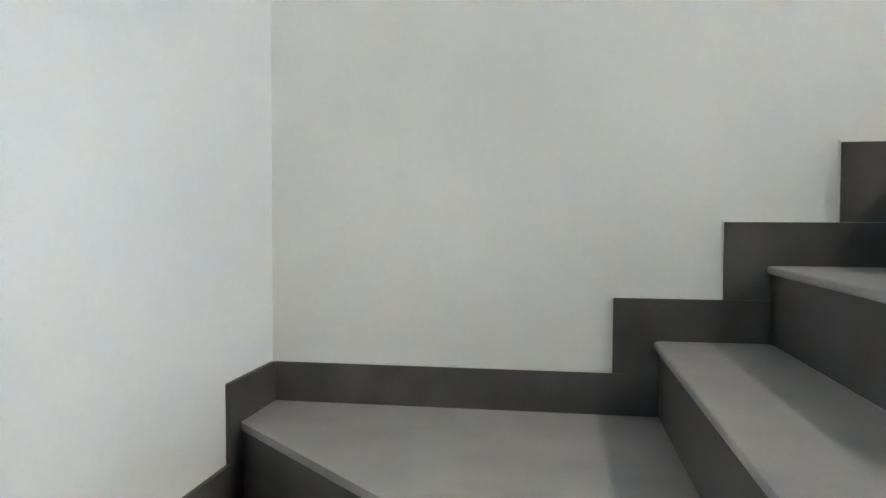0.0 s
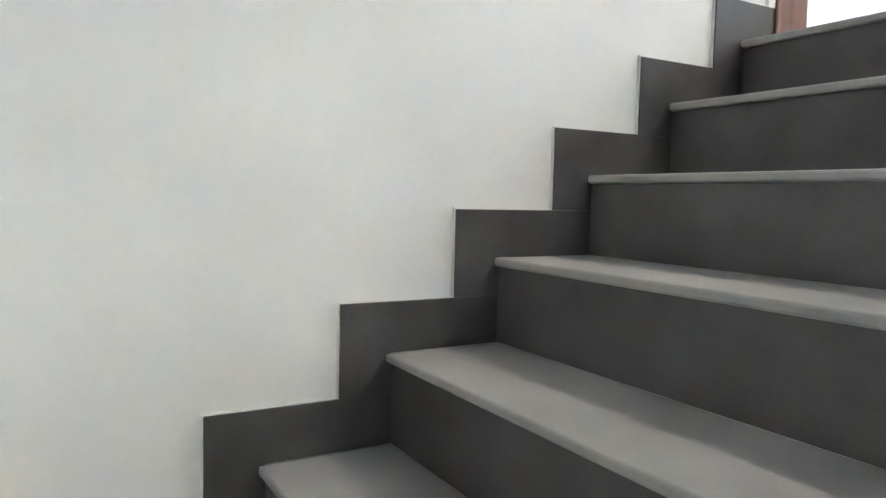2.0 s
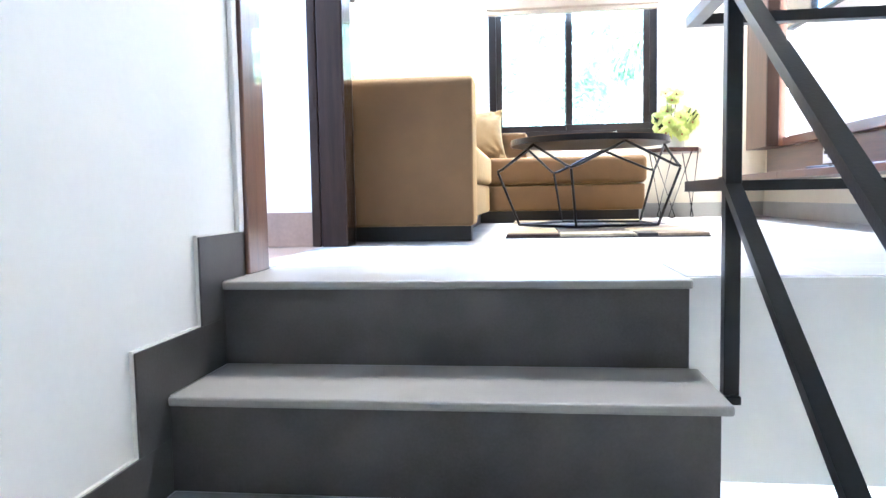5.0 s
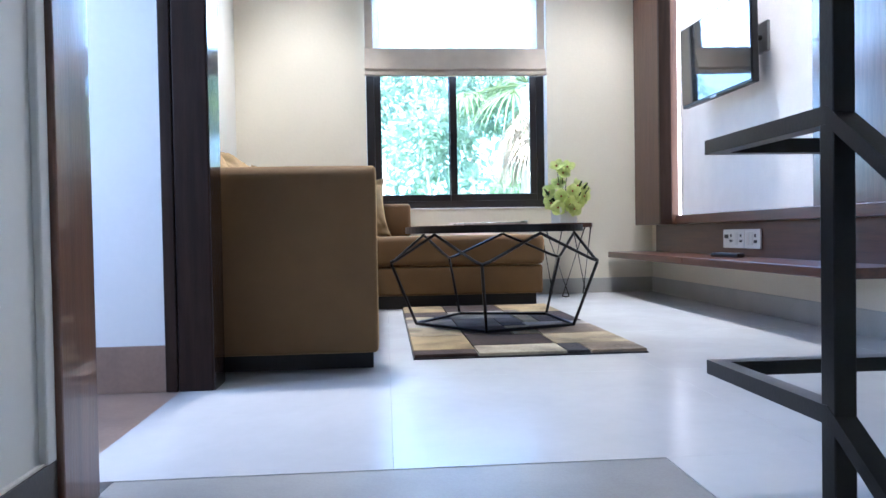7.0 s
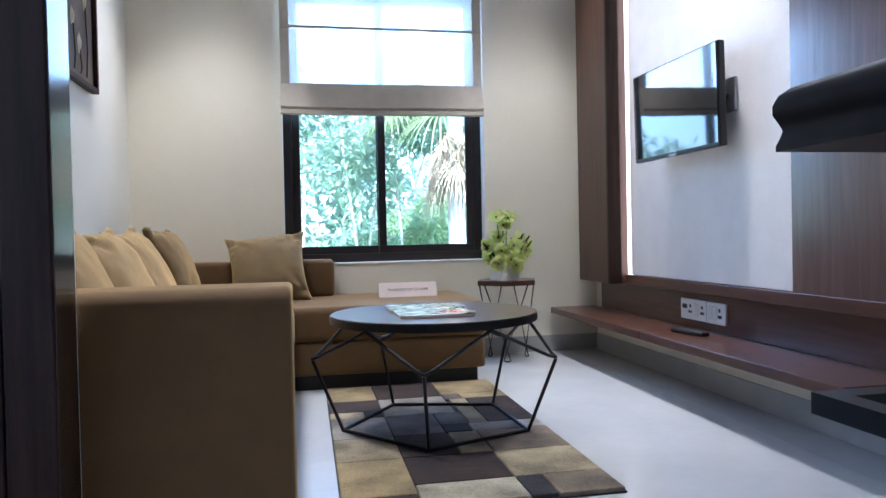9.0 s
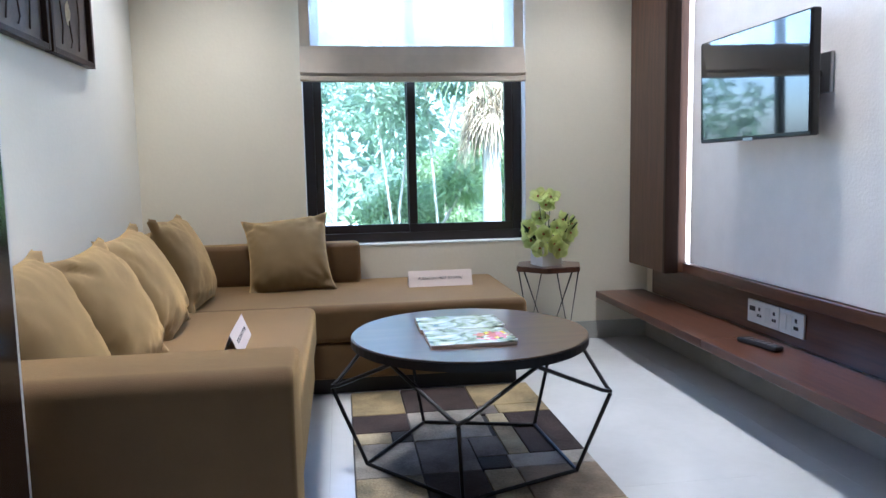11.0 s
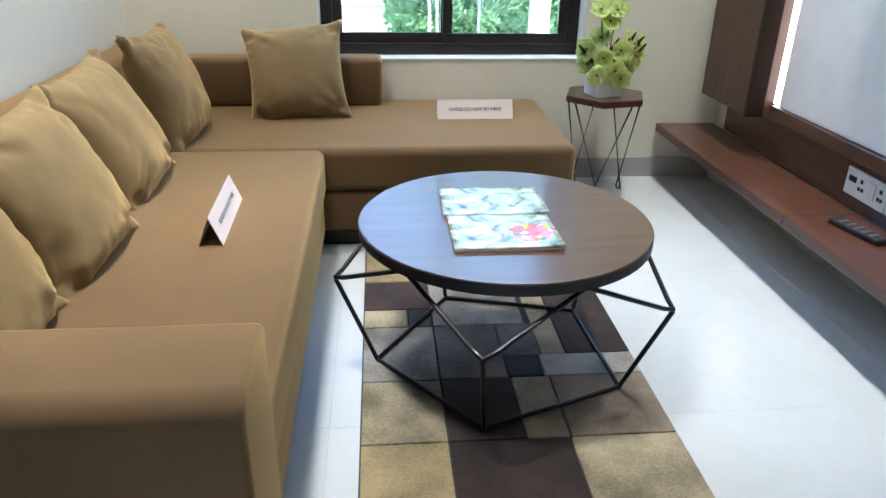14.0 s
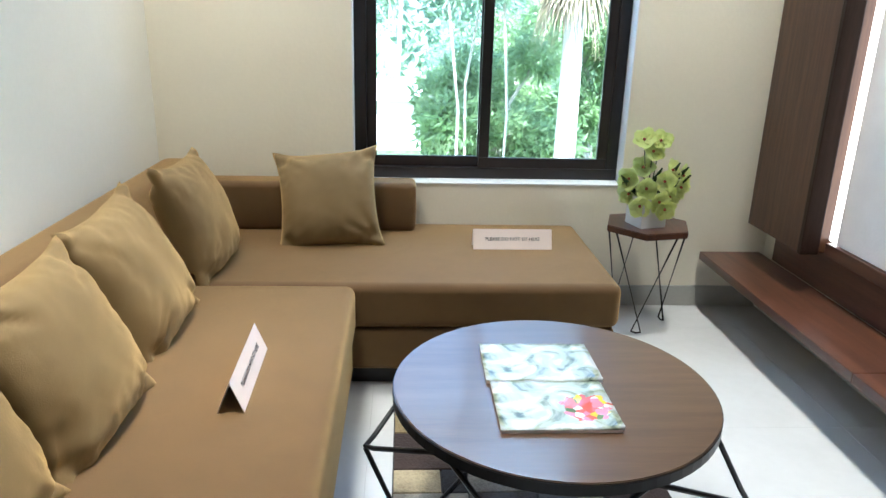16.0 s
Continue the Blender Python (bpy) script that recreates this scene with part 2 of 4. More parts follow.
M_GLASS = bpy.data.materials.new("window_glass")
M_GLASS.use_nodes = True
nt = M_GLASS.node_tree
nt.nodes.clear()
go = nt.nodes.new("ShaderNodeOutputMaterial")
gt = nt.nodes.new("ShaderNodeBsdfTransparent")
gt.inputs["Color"].default_value = (0.93, 0.97, 0.96, 1)
gg = nt.nodes.new("ShaderNodeBsdfGlossy")
gg.inputs["Roughness"].default_value = 0.02
gf = nt.nodes.new("ShaderNodeFresnel")
gf.inputs["IOR"].default_value = 1.4
gm = nt.nodes.new("ShaderNodeMixShader")
nt.links.new(gf.outputs[0], gm.inputs[0])
nt.links.new(gt.outputs[0], gm.inputs[1])
nt.links.new(gg.outputs[0], gm.inputs[2])
nt.links.new(gm.outputs[0], go.inputs["Surface"])

# magazine covers: soft pale print with a bright patch of flowers
M_COVER = bpy.data.materials.new("glossy_magazine_cover")
M_COVER.use_nodes = True
nt = M_COVER.node_tree
b = nt.nodes["Principled BSDF"]
b.inputs["Roughness"].default_value = 0.15
tc = nt.nodes.new("ShaderNodeTexCoord")
nz = nt.nodes.new("ShaderNodeTexNoise")
nz.inputs["Scale"].default_value, nz.inputs["Detail"].default_value, nz.inputs["Distortion"].default_value = 11, 4, 1.5
rp = nt.nodes.new("ShaderNodeValToRGB")
els = rp.color_ramp.elements
els[0].position, els[0].color = 0.33, (0.06, 0.09, 0.07, 1)
els[1].position, els[1].color = 0.60, (0.72, 0.74, 0.72, 1)
e = els.new(0.44)
e.color = (0.40, 0.45, 0.33, 1)
e = els.new(0.52)
e.color = (0.50, 0.55, 0.56, 1)
nt.links.new(tc.outputs["Object"], nz.inputs["Vector"])
nt.links.new(nz.outputs["Fac"], rp.inputs["Fac"])
nt.links.new(rp.outputs["Color"], b.inputs["Base Color"])
bp = nt.nodes.new("ShaderNodeBump")
nb = nt.nodes.new("ShaderNodeTexNoise")
nb.inputs["Scale"].default_value = 22
nt.links.new(tc.outputs["Object"], nb.inputs["Vector"])
nt.links.new(nb.outputs["Fac"], bp.inputs["Height"])
bp.inputs["Distance"].default_value = 0.004
bp.inputs["Strength"].default_value = 0.5
nt.links.new(bp.outputs[0], b.inputs["Normal"])
# a second cover carries a printed bunch of bright flowers
M_COVER2 = M_COVER.copy()
M_COVER2.name = "glossy_flower_cover"
nt = M_COVER2.node_tree
b = nt.nodes["Principled BSDF"]
base_col = b.inputs["Base Color"].links[0].from_socket
tc = [n for n in nt.nodes if n.type == "TEX_COORD"][0]
vo = nt.nodes.new("ShaderNodeTexVoronoi")
vo.inputs["Scale"].default_value = 55
nt.links.new(tc.outputs["Object"], vo.inputs["Vector"])
sp = nt.nodes.new("ShaderNodeSeparateColor")
nt.links.new(vo.outputs["Color"], sp.inputs[0])
fr = nt.nodes.new("ShaderNodeValToRGB")
fr.color_ramp.interpolation = "CONSTANT"
fe = fr.color_ramp.elements
fe[0].position, fe[0].color = 0.0, (0.62, 0.10, 0.07, 1)
fe[1].position, fe[1].color = 0.30, (0.85, 0.60, 0.04, 1)
for pos, col in ((0.5, (0.75, 0.22, 0.30, 1)), (0.68, (0.80, 0.82, 0.74, 1)), (0.85, (0.10, 0.16, 0.05, 1))):
    k = fe.new(pos)
    k.color = col
nt.links.new(sp.outputs[0], fr.inputs["Fac"])
dist = nt.nodes.new("ShaderNodeVectorMath")
dist.operation = "DISTANCE"
dist.inputs[1].default_value = (0.07, -0.02, 0.012)
nt.links.new(tc.outputs["Object"], dist.inputs[0])
wob = nt.nodes.new("ShaderNodeTexNoise")
wob.inputs["Scale"].default_value = 40
nt.links.new(tc.outputs["Object"], wob.inputs["Vector"])
wa = nt.nodes.new("ShaderNodeMath")
wa.operation = "MULTIPLY_ADD"
wa.inputs[1].default_value = 0.06
nt.links.new(wob.outputs["Fac"], wa.inputs[0])
nt.links.new(dist.outputs["Value"], wa.inputs[2])
lt = nt.nodes.new("ShaderNodeMath")
lt.operation = "LESS_THAN"
lt.inputs[1].default_value = 0.085
nt.links.new(wa.outputs[0], lt.inputs[0])
mc = nt.nodes.new("ShaderNodeMix")
mc.data_type = "RGBA"
nt.links.new(lt.outputs[0], mc.inputs["Factor"])
nt.links.new(base_col, mc.inputs[6])
nt.links.new(fr.outputs["Color"], mc.inputs[7])
nt.links.new(mc.outputs[2], b.inputs["Base Color"])

# ---- building helpers ----
ORG = {}


def thing(name, at, label, category, group="", kind=""):
    """An empty at a thing's base; its parts are children."""
    ob = new(name)
    ob.location = at
    ORG[ob] = Vector(at)
    return tagged(ob, label, category, group, kind)


def part(name, bm, material, parent=None, label="", smooth=False):
    """Links a bmesh, given in world coordinates, as one mesh under a thing or part."""
    org = ORG.get(parent, Vector((0, 0, 0)))
    me = bpy.data.meshes.new(name)
    bmesh.ops.recalc_face_normals(bm, faces=bm.faces)
    bmesh.ops.translate(bm, vec=-org, verts=bm.verts)
    bm.to_mesh(me)
    bm.free()
    me.materials.append(material)
    if smooth:
        for p in me.polygons:
            p.use_smooth = True
    ob = new(name, me)
    if parent:
        ob.parent = parent
    ORG[ob] = org
    if label:
        ob["label"] = label
    return ob


def box(x0, x1, y0, y1, z0, z1, bevel=0.0, seg=2, bm=None):
    out = bm or bmesh.new()
    made = bmesh.ops.create_cube(out, size=1)["verts"]
    bmesh.ops.scale(out, vec=(x1 - x0, y1 - y0, z1 - z0), verts=made)
    bmesh.ops.translate(out, vec=((x0 + x1) / 2, (y0 + y1) / 2, (z0 + z1) / 2), verts=made)
    if bevel:
        edges = list({e for v in made for e in v.link_edges})
        bmesh.ops.bevel(out, geom=edges, offset=bevel, segments=seg, profile=0.5, affect="EDGES")
    return out


def setting(name, bm, material, label, category, smooth=False):
    return tagged(part(name, bm, material, None, "", smooth), label, category, "", "structure")


def prism(points, z0, z1, bm=None):
    """Upright prism over a plan outline."""
    out = bm or bmesh.new()
    lo = [out.verts.new((x, y, z0)) for x, y in points]
    hi = [out.verts.new((x, y, z1)) for x, y in points]
    out.faces.new(lo[::-1])
    out.faces.new(hi)
    for i in range(len(points)):
        j = (i + 1) % len(points)
        out.faces.new((lo[i], lo[j], hi[j], hi[i]))
    return out


def rod(points, r, bm=None, sides=8, closed=False):
    """A round bar through points, with mitred joints."""
    out = bm or bmesh.new()
    pts = [Vector(p) for p in points]
    n = len(pts)
    rings = []
    for i, p in enumerate(pts):
        a = (p - pts[i - 1]).normalized() if (i or closed) else None
        c = (pts[(i + 1) % n] - p).normalized() if (i < n - 1 or closed) else None
        d = ((a or c) + (c or a)).normalized()
        up = Vector((0, 0, 1)) if abs(d.z) < 0.95 else Vector((1, 0, 0))
        u = d.cross(up).normalized()
        v = u.cross(d)
        rings.append([out.verts.new(p + r * (math.cos(t) * u + math.sin(t) * v)) for t in (2 * math.pi * k / sides for k in range(sides))])
    last = n if closed else n - 1
    for i in range(last):
        a, c = rings[i], rings[(i + 1) % n]
        for k in range(sides):
            out.faces.new((a[k], a[(k + 1) % sides], c[(k + 1) % sides], c[k]))
    if not closed:
        out.faces.new(rings[0][::-1])
        out.faces.new(rings[-1])
    return out


def sweep(profile, points):
    """A moulding of constant profile (sideways, up) along a path; joints are mitred."""
    out = bmesh.new()
    pts = [Vector(p) for p in points]
    rings = []
    for i, p in enumerate(pts):
        a = (p - pts[i - 1]) if i else None
        c = (pts[i + 1] - p) if i < len(pts) - 1 else None
        ha = Vector((a.x, a.y, 0)).normalized() if a else None
        hc = Vector((c.x, c.y, 0)).normalized() if c else None
        sa = Vector((ha.y, -ha.x, 0)) if a else None
        sc = Vector((hc.y, -hc.x, 0)) if c else None
        s = ((sa or sc) + (sc or sa)).normalized()
        k = 1 / max(0.3, s.dot(sa or sc))
        rings.append([out.verts.new(p + s * (u * k) + Vector((0, 0, v))) for u, v in profile])
    m = len(profile)
    for a, c in zip(rings, rings[1:]):
        for k in range(m):
            out.faces.new((a[k], a[(k + 1) % m], c[(k + 1) % m], c[k]))
    out.faces.new(rings[0][::-1])
    out.faces.new(rings[-1])
    return out


def cyl(x, y, z0, z1, r, sides=32, bevel=0.0, r1=None, bm=None):
    out = bm or bmesh.new()
    made = bmesh.ops.create_cone(out, cap_ends=True, segments=sides, radius1=r, radius2=r if r1 is None else r1, depth=z1 - z0)["verts"]
    bmesh.ops.translate(out, vec=(x, y, (z0 + z1) / 2), verts=made)
    if bevel:
        rim = [e for e in out.edges if abs(e.verts[0].co.z - e.verts[1].co.z) < 1e-6]
        bmesh.ops.bevel(out, geom=rim, offset=bevel, segments=2, affect="EDGES")
    return out


def wall_with_hole(axis, face, thick, u0, u1, z0, z1, hole):
    """A wall along x ('y': face at y) or along y ('x'), pierced by one opening (u0, u1, z0, z1)."""
    out = bmesh.new()
    a0, a1, b0, b1 = hole
    for p0, p1, q0, q1 in ((u0, a0, z0, z1), (a1, u1, z0, z1), (a0, a1, z0, b0), (a0, a1, b1, z1)):
        if p1 - p0 < 1e-4 or q1 - q0 < 1e-4:
            continue
        if axis == "y":
            box(p0, p1, min(face, face + thick), max(face, face + thick), q0, q1, bm=out)
        else:
            box(min(face, face + thick), max(face, face + thick), p0, p1, q0, q1, bm=out)
    return out

# ---- setting: walls, floors, ceiling ----
RISE, RUN = 0.18, 0.247
NOSE = [-1.235 + RUN * k for k in range(6)]          # front edge of tread 1 to 6 (the room's floor)
XL, XW = -0.47, 2.30                                   # room: left wall, television wall
YW, YE = 3.82, -2.18                                   # window wall, end wall of the stairs
LOW = -2.88                                            # floor of the storey below
RX, RY = 1.026, 0.21                                   # railing: line beside the flight, line across the well
SW = 0.985                                             # width of the flight
DOOR0, DOOR1 = 0.262, 1.046                            # doorway to the passage

setting("wall_stairs", box(-0.11, 0, YE, 0.14, LOW, CEIL), M_WHITE, "white painted plaster wall beside the stairs", "wall")
setting("wall_over_door", box(-0.11, 0, 0.14, 1.18, 2.14, CEIL), M_WHITE, "white plaster above the doorway", "wall")
setting("wall_end", box(-0.11, 3.6, YE - 0.15, YE, LOW, CEIL), M_WHITE, "white painted plaster wall at the turn of the stairs", "wall")
setting("wall_passage", box(-1.7, -0.082, 1.062, 1.18, LOW, CEIL), M_WHITE, "white plaster wall between passage and room", "wall")
setting("wall_passage_near", box(-1.7, -0.112, 0.10, 0.22, -0.2, CEIL), M_WHITE, "white plaster passage wall", "wall")
setting("wall_passage_end", wall_with_hole("x", -1.7, -0.15, 0.1, 1.18, -0.2, CEIL, (0.3, 1.0, 0.9, 2.1)), M_WHITE, "white passage end wall with a window opening", "wall")
setting("wall_left", box(XL - 0.15, XL, 1.18, YW, -0.2, CEIL), M_LEFT, "cream painted wall behind the sofa", "wall")
setting("wall_window", wall_with_hole("y", YW, 0.16, XL - 0.15, XW + 0.15, -3.2, CEIL, (0.37, 1.583, 0.578, 2.25)), M_WALL, "cream painted wall with a tall window opening", "wall")
setting("wall_television", box(XW, XW + 0.15, -0.3, YW, LOW, CEIL), M_WALL, "cream painted wall behind the television panelling", "wall")
setting("wall_well", box(3.45, 3.6, YE, -0.3, LOW, CEIL), M_WHITE, "white plaster wall across the stair well", "wall")
setting("wall_well_side", box(XW + 0.15, 3.45, -0.42, -0.3, LOW, CEIL), M_WHITE, "white plaster wall at the stair well", "wall")
setting("ceiling", box(-1.85, 3.6, YE - 0.15, YW + 0.16, CEIL, CEIL + 0.15), M_CEIL, "white painted ceiling", "ceiling")
setting("floor_passage", box(-1.7, -0.075, 0.22, 1.062, -0.2, -0.001), M_BROWN, "brown tiled floor of the passage", "floor")
setting("floor_below", box(-0.11, 3.6, YE, YW, LOW - 0.2, LOW), M_FLOOR, "pale tiled floor of the storey below", "floor")
# floor slab; its edge is the white face above the stair well
slab = prism([(-0.075, 0.334), (SW, 0.334), (SW, 0.07), (XW, 0.07), (XW, YW), (XL, YW), (XL, 1.18), (-0.075, 1.18)], -0.43, -0.012)
floor = setting("floor", slab, M_GROUT, "room floor of polished cream tiles", "floor")
setting("slab_face", box(SW + 0.002, XW, 0.058, 0.069, -0.43, -0.002), M_WHITE, "white plastered edge of the floor above the well", "trim")
# skirting of the room
for name, b in (("baseboard_window", box(XL, XW, YW - 0.011, YW, 0, 0.1, 0.002)), ("baseboard_left", box(XL, XL + 0.011, 1.19, YW - 0.012, 0, 0.1, 0.002)), ("baseboard_television", box(XW - 0.011, XW, 0.08, YW - 0.012, 0, 0.1, 0.002))):
    setting(name, b, M_SKIRT, "grey tile skirting", "baseboard")
sk = thing("passage_skirting", (-0.9, 1.05, 0), "brown tile skirting along the passage wall", "baseboard", kind="structure")
for i in range(6):
    x1 = -0.112 - 0.265 * i
    part("skirting_tile", box(x1 - 0.259, x1, 1.053, 1.062, 0, 0.125, 0.001), M_BROWN, sk)

# plaster band and timber frame of the doorway
setting("trim_plaster_band", box(-0.001, 0.012, 0.106, 0.134, 0.1, 2.2, 0.003), M_WHITE, "white plaster band beside the door frame", "trim")
df = thing("door_frame", (-0.04, 0.65, 0), "dark walnut door frame of an open doorway", "door frame", kind="structure")
# near jamb: the light it catches is toned into its wood colour
part("jamb", box(-0.112, 0.02, 0.135, DOOR0, 0, 2.14, 0.004), M_WOODP, df, "reddish walnut jamb, toned lighter for the light on it")
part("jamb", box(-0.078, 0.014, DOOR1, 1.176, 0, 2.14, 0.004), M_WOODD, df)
part("lacquered_edge", box(0.0145, 0.0165, 1.052, 1.172, 0, 2.14), M_WOODG, df, "glossy dark walnut edge")
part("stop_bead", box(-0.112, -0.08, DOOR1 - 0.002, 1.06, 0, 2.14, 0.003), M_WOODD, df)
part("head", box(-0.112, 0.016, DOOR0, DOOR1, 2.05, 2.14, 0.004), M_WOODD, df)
setting("trim_white_end", box(-0.05, 0.012, 1.177, 1.192, 0, 2.6, 0.001), M_WHITE, "white plaster corner beside the door frame", "trim")


# ---- stairs ----
stairs = thing("staircase", (0.5, -1.0, -1.08), "dark grey stone stairs with paler grey treads", "staircase", kind="structure")
# solid core below the treads
prof = [(NOSE[0] + 0.018, LOW)]
for k in range(6):
    zt = -(5 - k) * RISE - 0.020
    prof += [(NOSE[k] + 0.018, zt - RISE + 0.0 if k == 0 else zt - RISE), (NOSE[k] + 0.018, zt)]
prof += [(0.33, -0.020), (0.33, LOW)]
bm = bmesh.new()
fr = [bm.verts.new((0.0, y, z)) for y, z in prof]
bk = [bm.verts.new((SW - 0.012, y, z)) for y, z in prof]
bm.faces.new(fr)
bm.faces.new(bk[::-1])
for i in range(len(prof)):
    j = (i + 1) % len(prof)
    bm.faces.new((fr[i], fr[j], bk[j], bk[i]))
part("core", bm, M_WHITE, stairs, "white plastered flank")
for k in range(6):
    z = -(5 - k) * RISE
    back = NOSE[k] + RUN + 0.016 if k < 5 else 0.333
    part("tread", box(0.0112, SW if k != 4 else SW + 0.013, NOSE[k], back, z - 0.018, z, 0.005), M_TREAD, stairs)
    part("riser", box(0.004, SW - 0.006, NOSE[k] + 0.014, NOSE[k] + 0.03, z - RISE, z - 0.019), M_RISER, stairs)
# the winder: a landing with a slanting front, and the flight below it
WZ = -6 * RISE
part("landing", prism([(0.004, YE + 0.002), (0.205, YE + 0.002), (SW + 0.01, -1.30), (SW + 0.01, NOSE[0] + 0.03), (0.004, NOSE[0] + 0.03)], WZ - 0.018, WZ), M_TREAD, stairs)
part("landing_core", prism([(0.0, YE), (0.192, YE), (SW - 0.005, -1.29), (SW - 0.005, NOSE[0]), (0.0, NOSE[0])], LOW, WZ - 0.019), M_WHITE, stairs)
part("riser", prism([(0.193, YE + 0.002), (0.206, YE + 0.014), (SW + 0.004, -1.288), (SW - 0.006, -1.28)], WZ - RISE, WZ - 0.019), M_RISER, stairs)
for k in range(8):
    z = WZ - RISE * (k + 1)
    x1 = SW + RUN * k
    x0 = x1 - RUN - 0.016
    if k == 0:
        part("tread", prism([(0.21, YE + 0.002), (x1, YE + 0.002), (x1, -1.315)], z - 0.018, z), M_TREAD, stairs)
    else:
        part("tread", box(x0, x1, YE + 0.002, -1.24, z - 0.018, z, 0.005), M_TREAD, stairs)
    part("riser", box(x1 - 0.03, x1 - 0.014, YE + 0.002, -1.25, z - RISE, z - 0.019), M_RISER, stairs)
    part("core", box(max(0.25, x0), x1 - 0.032, YE + 0.001, -1.26, LOW, z - 0.02), M_WHITE, stairs)

# stepped skirting on the walls, one piece to a step
skirt = thing("stair_skirting", (0.005, -1, -1.0), "dark grey stone skirting stepping up the stair wall", "skirting", kind="structure")
H, D = 0.1, 0.093


def skirt_piece(pts, along, at):
    b = bmesh.new()
    a = [b.verts.new((0.0005, u, z) if along == "y" else (u, at + 0.0005, z)) for u, z in pts]
    c = [b.verts.new((0.011, u, z) if along == "y" else (u, at + 0.011, z)) for u, z in pts]
    b.faces.new(a)
    b.faces.new(c[::-1])
    for i in range(len(pts)):
        j = (i + 1) % len(pts)
        b.faces.new((a[i], a[j], c[j], c[i]))
    part("skirting_piece", b, M_RISER, skirt)


skirt_piece([(YE + 0.011, WZ), (NOSE[0] + 0.014, WZ), (NOSE[0] + 0.014, WZ + H), (YE + 0.011, WZ + H)], "y", 0)
for k in range(6):
    z = -(5 - k) * RISE
    end = NOSE[k] + RUN + 0.012 if k < 5 else 0.134
    zl = z - RISE + H + 0.0006
    skirt_piece([(NOSE[k] - D, zl), (NOSE[k] + 0.013, zl), (NOSE[k] + 0.013, z), (end, z), (end, z + H), (NOSE[k] - D, z + H)], "y", 0)
# pale line of filler along the upper edges of the skirting
for k in range(7):
    z = -(6 - k) * RISE + H
    u0 = YE + 0.011 if k == 0 else NOSE[k - 1] - D
    u1 = NOSE[min(k, 5)] - D - 0.004 if k < 6 else 0.134
    part("filler_line", box(0.0005, 0.007, u0 - 0.004, u1, z, z + 0.0035), M_FILL, skirt, "pale filler line")
    if k < 6:
        part("filler_line", box(0.0005, 0.007, u1, u1 + 0.0035, z, z + RISE), M_FILL, skirt, "pale filler line")
skirt_piece([(0.0115, WZ), (0.2, WZ), (0.2, WZ - RISE + H), (0.268, WZ - RISE + H), (0.268, WZ + H), (0.0115, WZ + H)], "x", YE)
for k in range(7):
    z = WZ - RISE * (k + 1)
    x0 = (0.2 if k == 0 else SW + RUN * (k - 1))
    x1 = SW + RUN * k
    skirt_piece([(x0, z), (x1, z), (x1, z - RISE + H), (x1 + 0.07, z - RISE + H), (x1 + 0.07, z + H - 0.0005), (x0, z + H - 0.0005)], "x", YE)

# ---- railing ----
SLOPE = RISE / RUN
rail = thing("stair_railing", (RX, -0.1, -0.2), "black steel railing with a moulded black handrail", "railing")
part("post", box(RX - 0.013, RX + 0.015, -0.114, -0.086, -0.198, 0.83, 0.002), M_BLACK, rail)
part("bracket", box(SW - 0.01, RX + 0.017, -0.12, -0.08, -0.215, -0.199, 0.002), M_BLACK, rail)
part("post", box(RX - 0.002, RX + 0.026, -1.03, -1.0, -1.2, 0.17, 0.002), M_BLACK, rail)
part("post", box(XW - 0.06, XW - 0.02, RY - 0.02, RY + 0.02, 0, 0.83, 0.002), M_BLACK, rail)
BAR = [(-0.014, -0.0115), (0.014, -0.0115), (0.014, 0.0115), (-0.014, 0.0115)]
for z in (0.185, 0.547):
    part("bar", sweep(BAR, [(RX, -0.1, z), (RX, RY, z), (XW - 0.02, RY, z)]), M_BLACK, rail)
    part("sloping_bar", sweep(BAR, [(RX + 0.01, -1.015, z - SLOPE * 0.915), (RX, -0.1, z)]), M_BLACK, rail)
# ogee profile: rounded crown, cove at the sides, narrow foot
GRIP = [(-0.036, -0.045), (0.036, -0.045), (0.036, -0.039), (0.033, -0.031), (0.031, -0.023), (0.034, -0.015), (0.038, -0.006), (0.038, 0.004), (0.034, 0.014), (0.026, 0.021), (0.014, 0.025), (0.0, 0.026)]
GRIP += [(-u, v) for u, v in GRIP[-2:1:-1]]


def shaded(ob, degrees=50):
    """Smooth shading, with the sharp arrises kept."""
    ob.data.polygons.foreach_set("use_smooth", [True] * len(ob.data.polygons))
    ob.data.set_sharp_from_angle(angle=radians(degrees))
    return ob


HR = 0.858
shaded(part("handrail", sweep(GRIP, [(RX, -0.1, HR), (RX, RY, HR), (XW - 0.01, RY, HR)]), M_HAND, rail, "moulded black handrail"))
shaded(part("sloping_handrail", sweep(GRIP, [(RX + 0.01, -1.06, HR - SLOPE * 0.96), (RX, -0.1, HR)]), M_HAND, rail, "moulded black handrail"))

# ---- window and blind ----
win = thing("window_1", (0.976, 3.93, 0.578), "dark brown aluminium sliding window with two panes", "window", kind="structure")
WX0, WX1, WZ0, WZ1, WYF = 0.374, 1.579, 0.588, 2.246, 3.905
part("frame_sill", box(WX0, WX1, WYF, WYF + 0.07, WZ0, WZ0 + 0.05, 0.003), M_FRAME, win)
part("frame_head", box(WX0, WX1, WYF, WYF + 0.07, WZ1 - 0.05, WZ1, 0.003), M_FRAME, win)
for x in (WX0, WX1 - 0.052):
    part("frame_side", box(x, x + 0.052, WYF, WYF + 0.07, WZ0 + 0.05, WZ1 - 0.05, 0.003), M_FRAME, win)
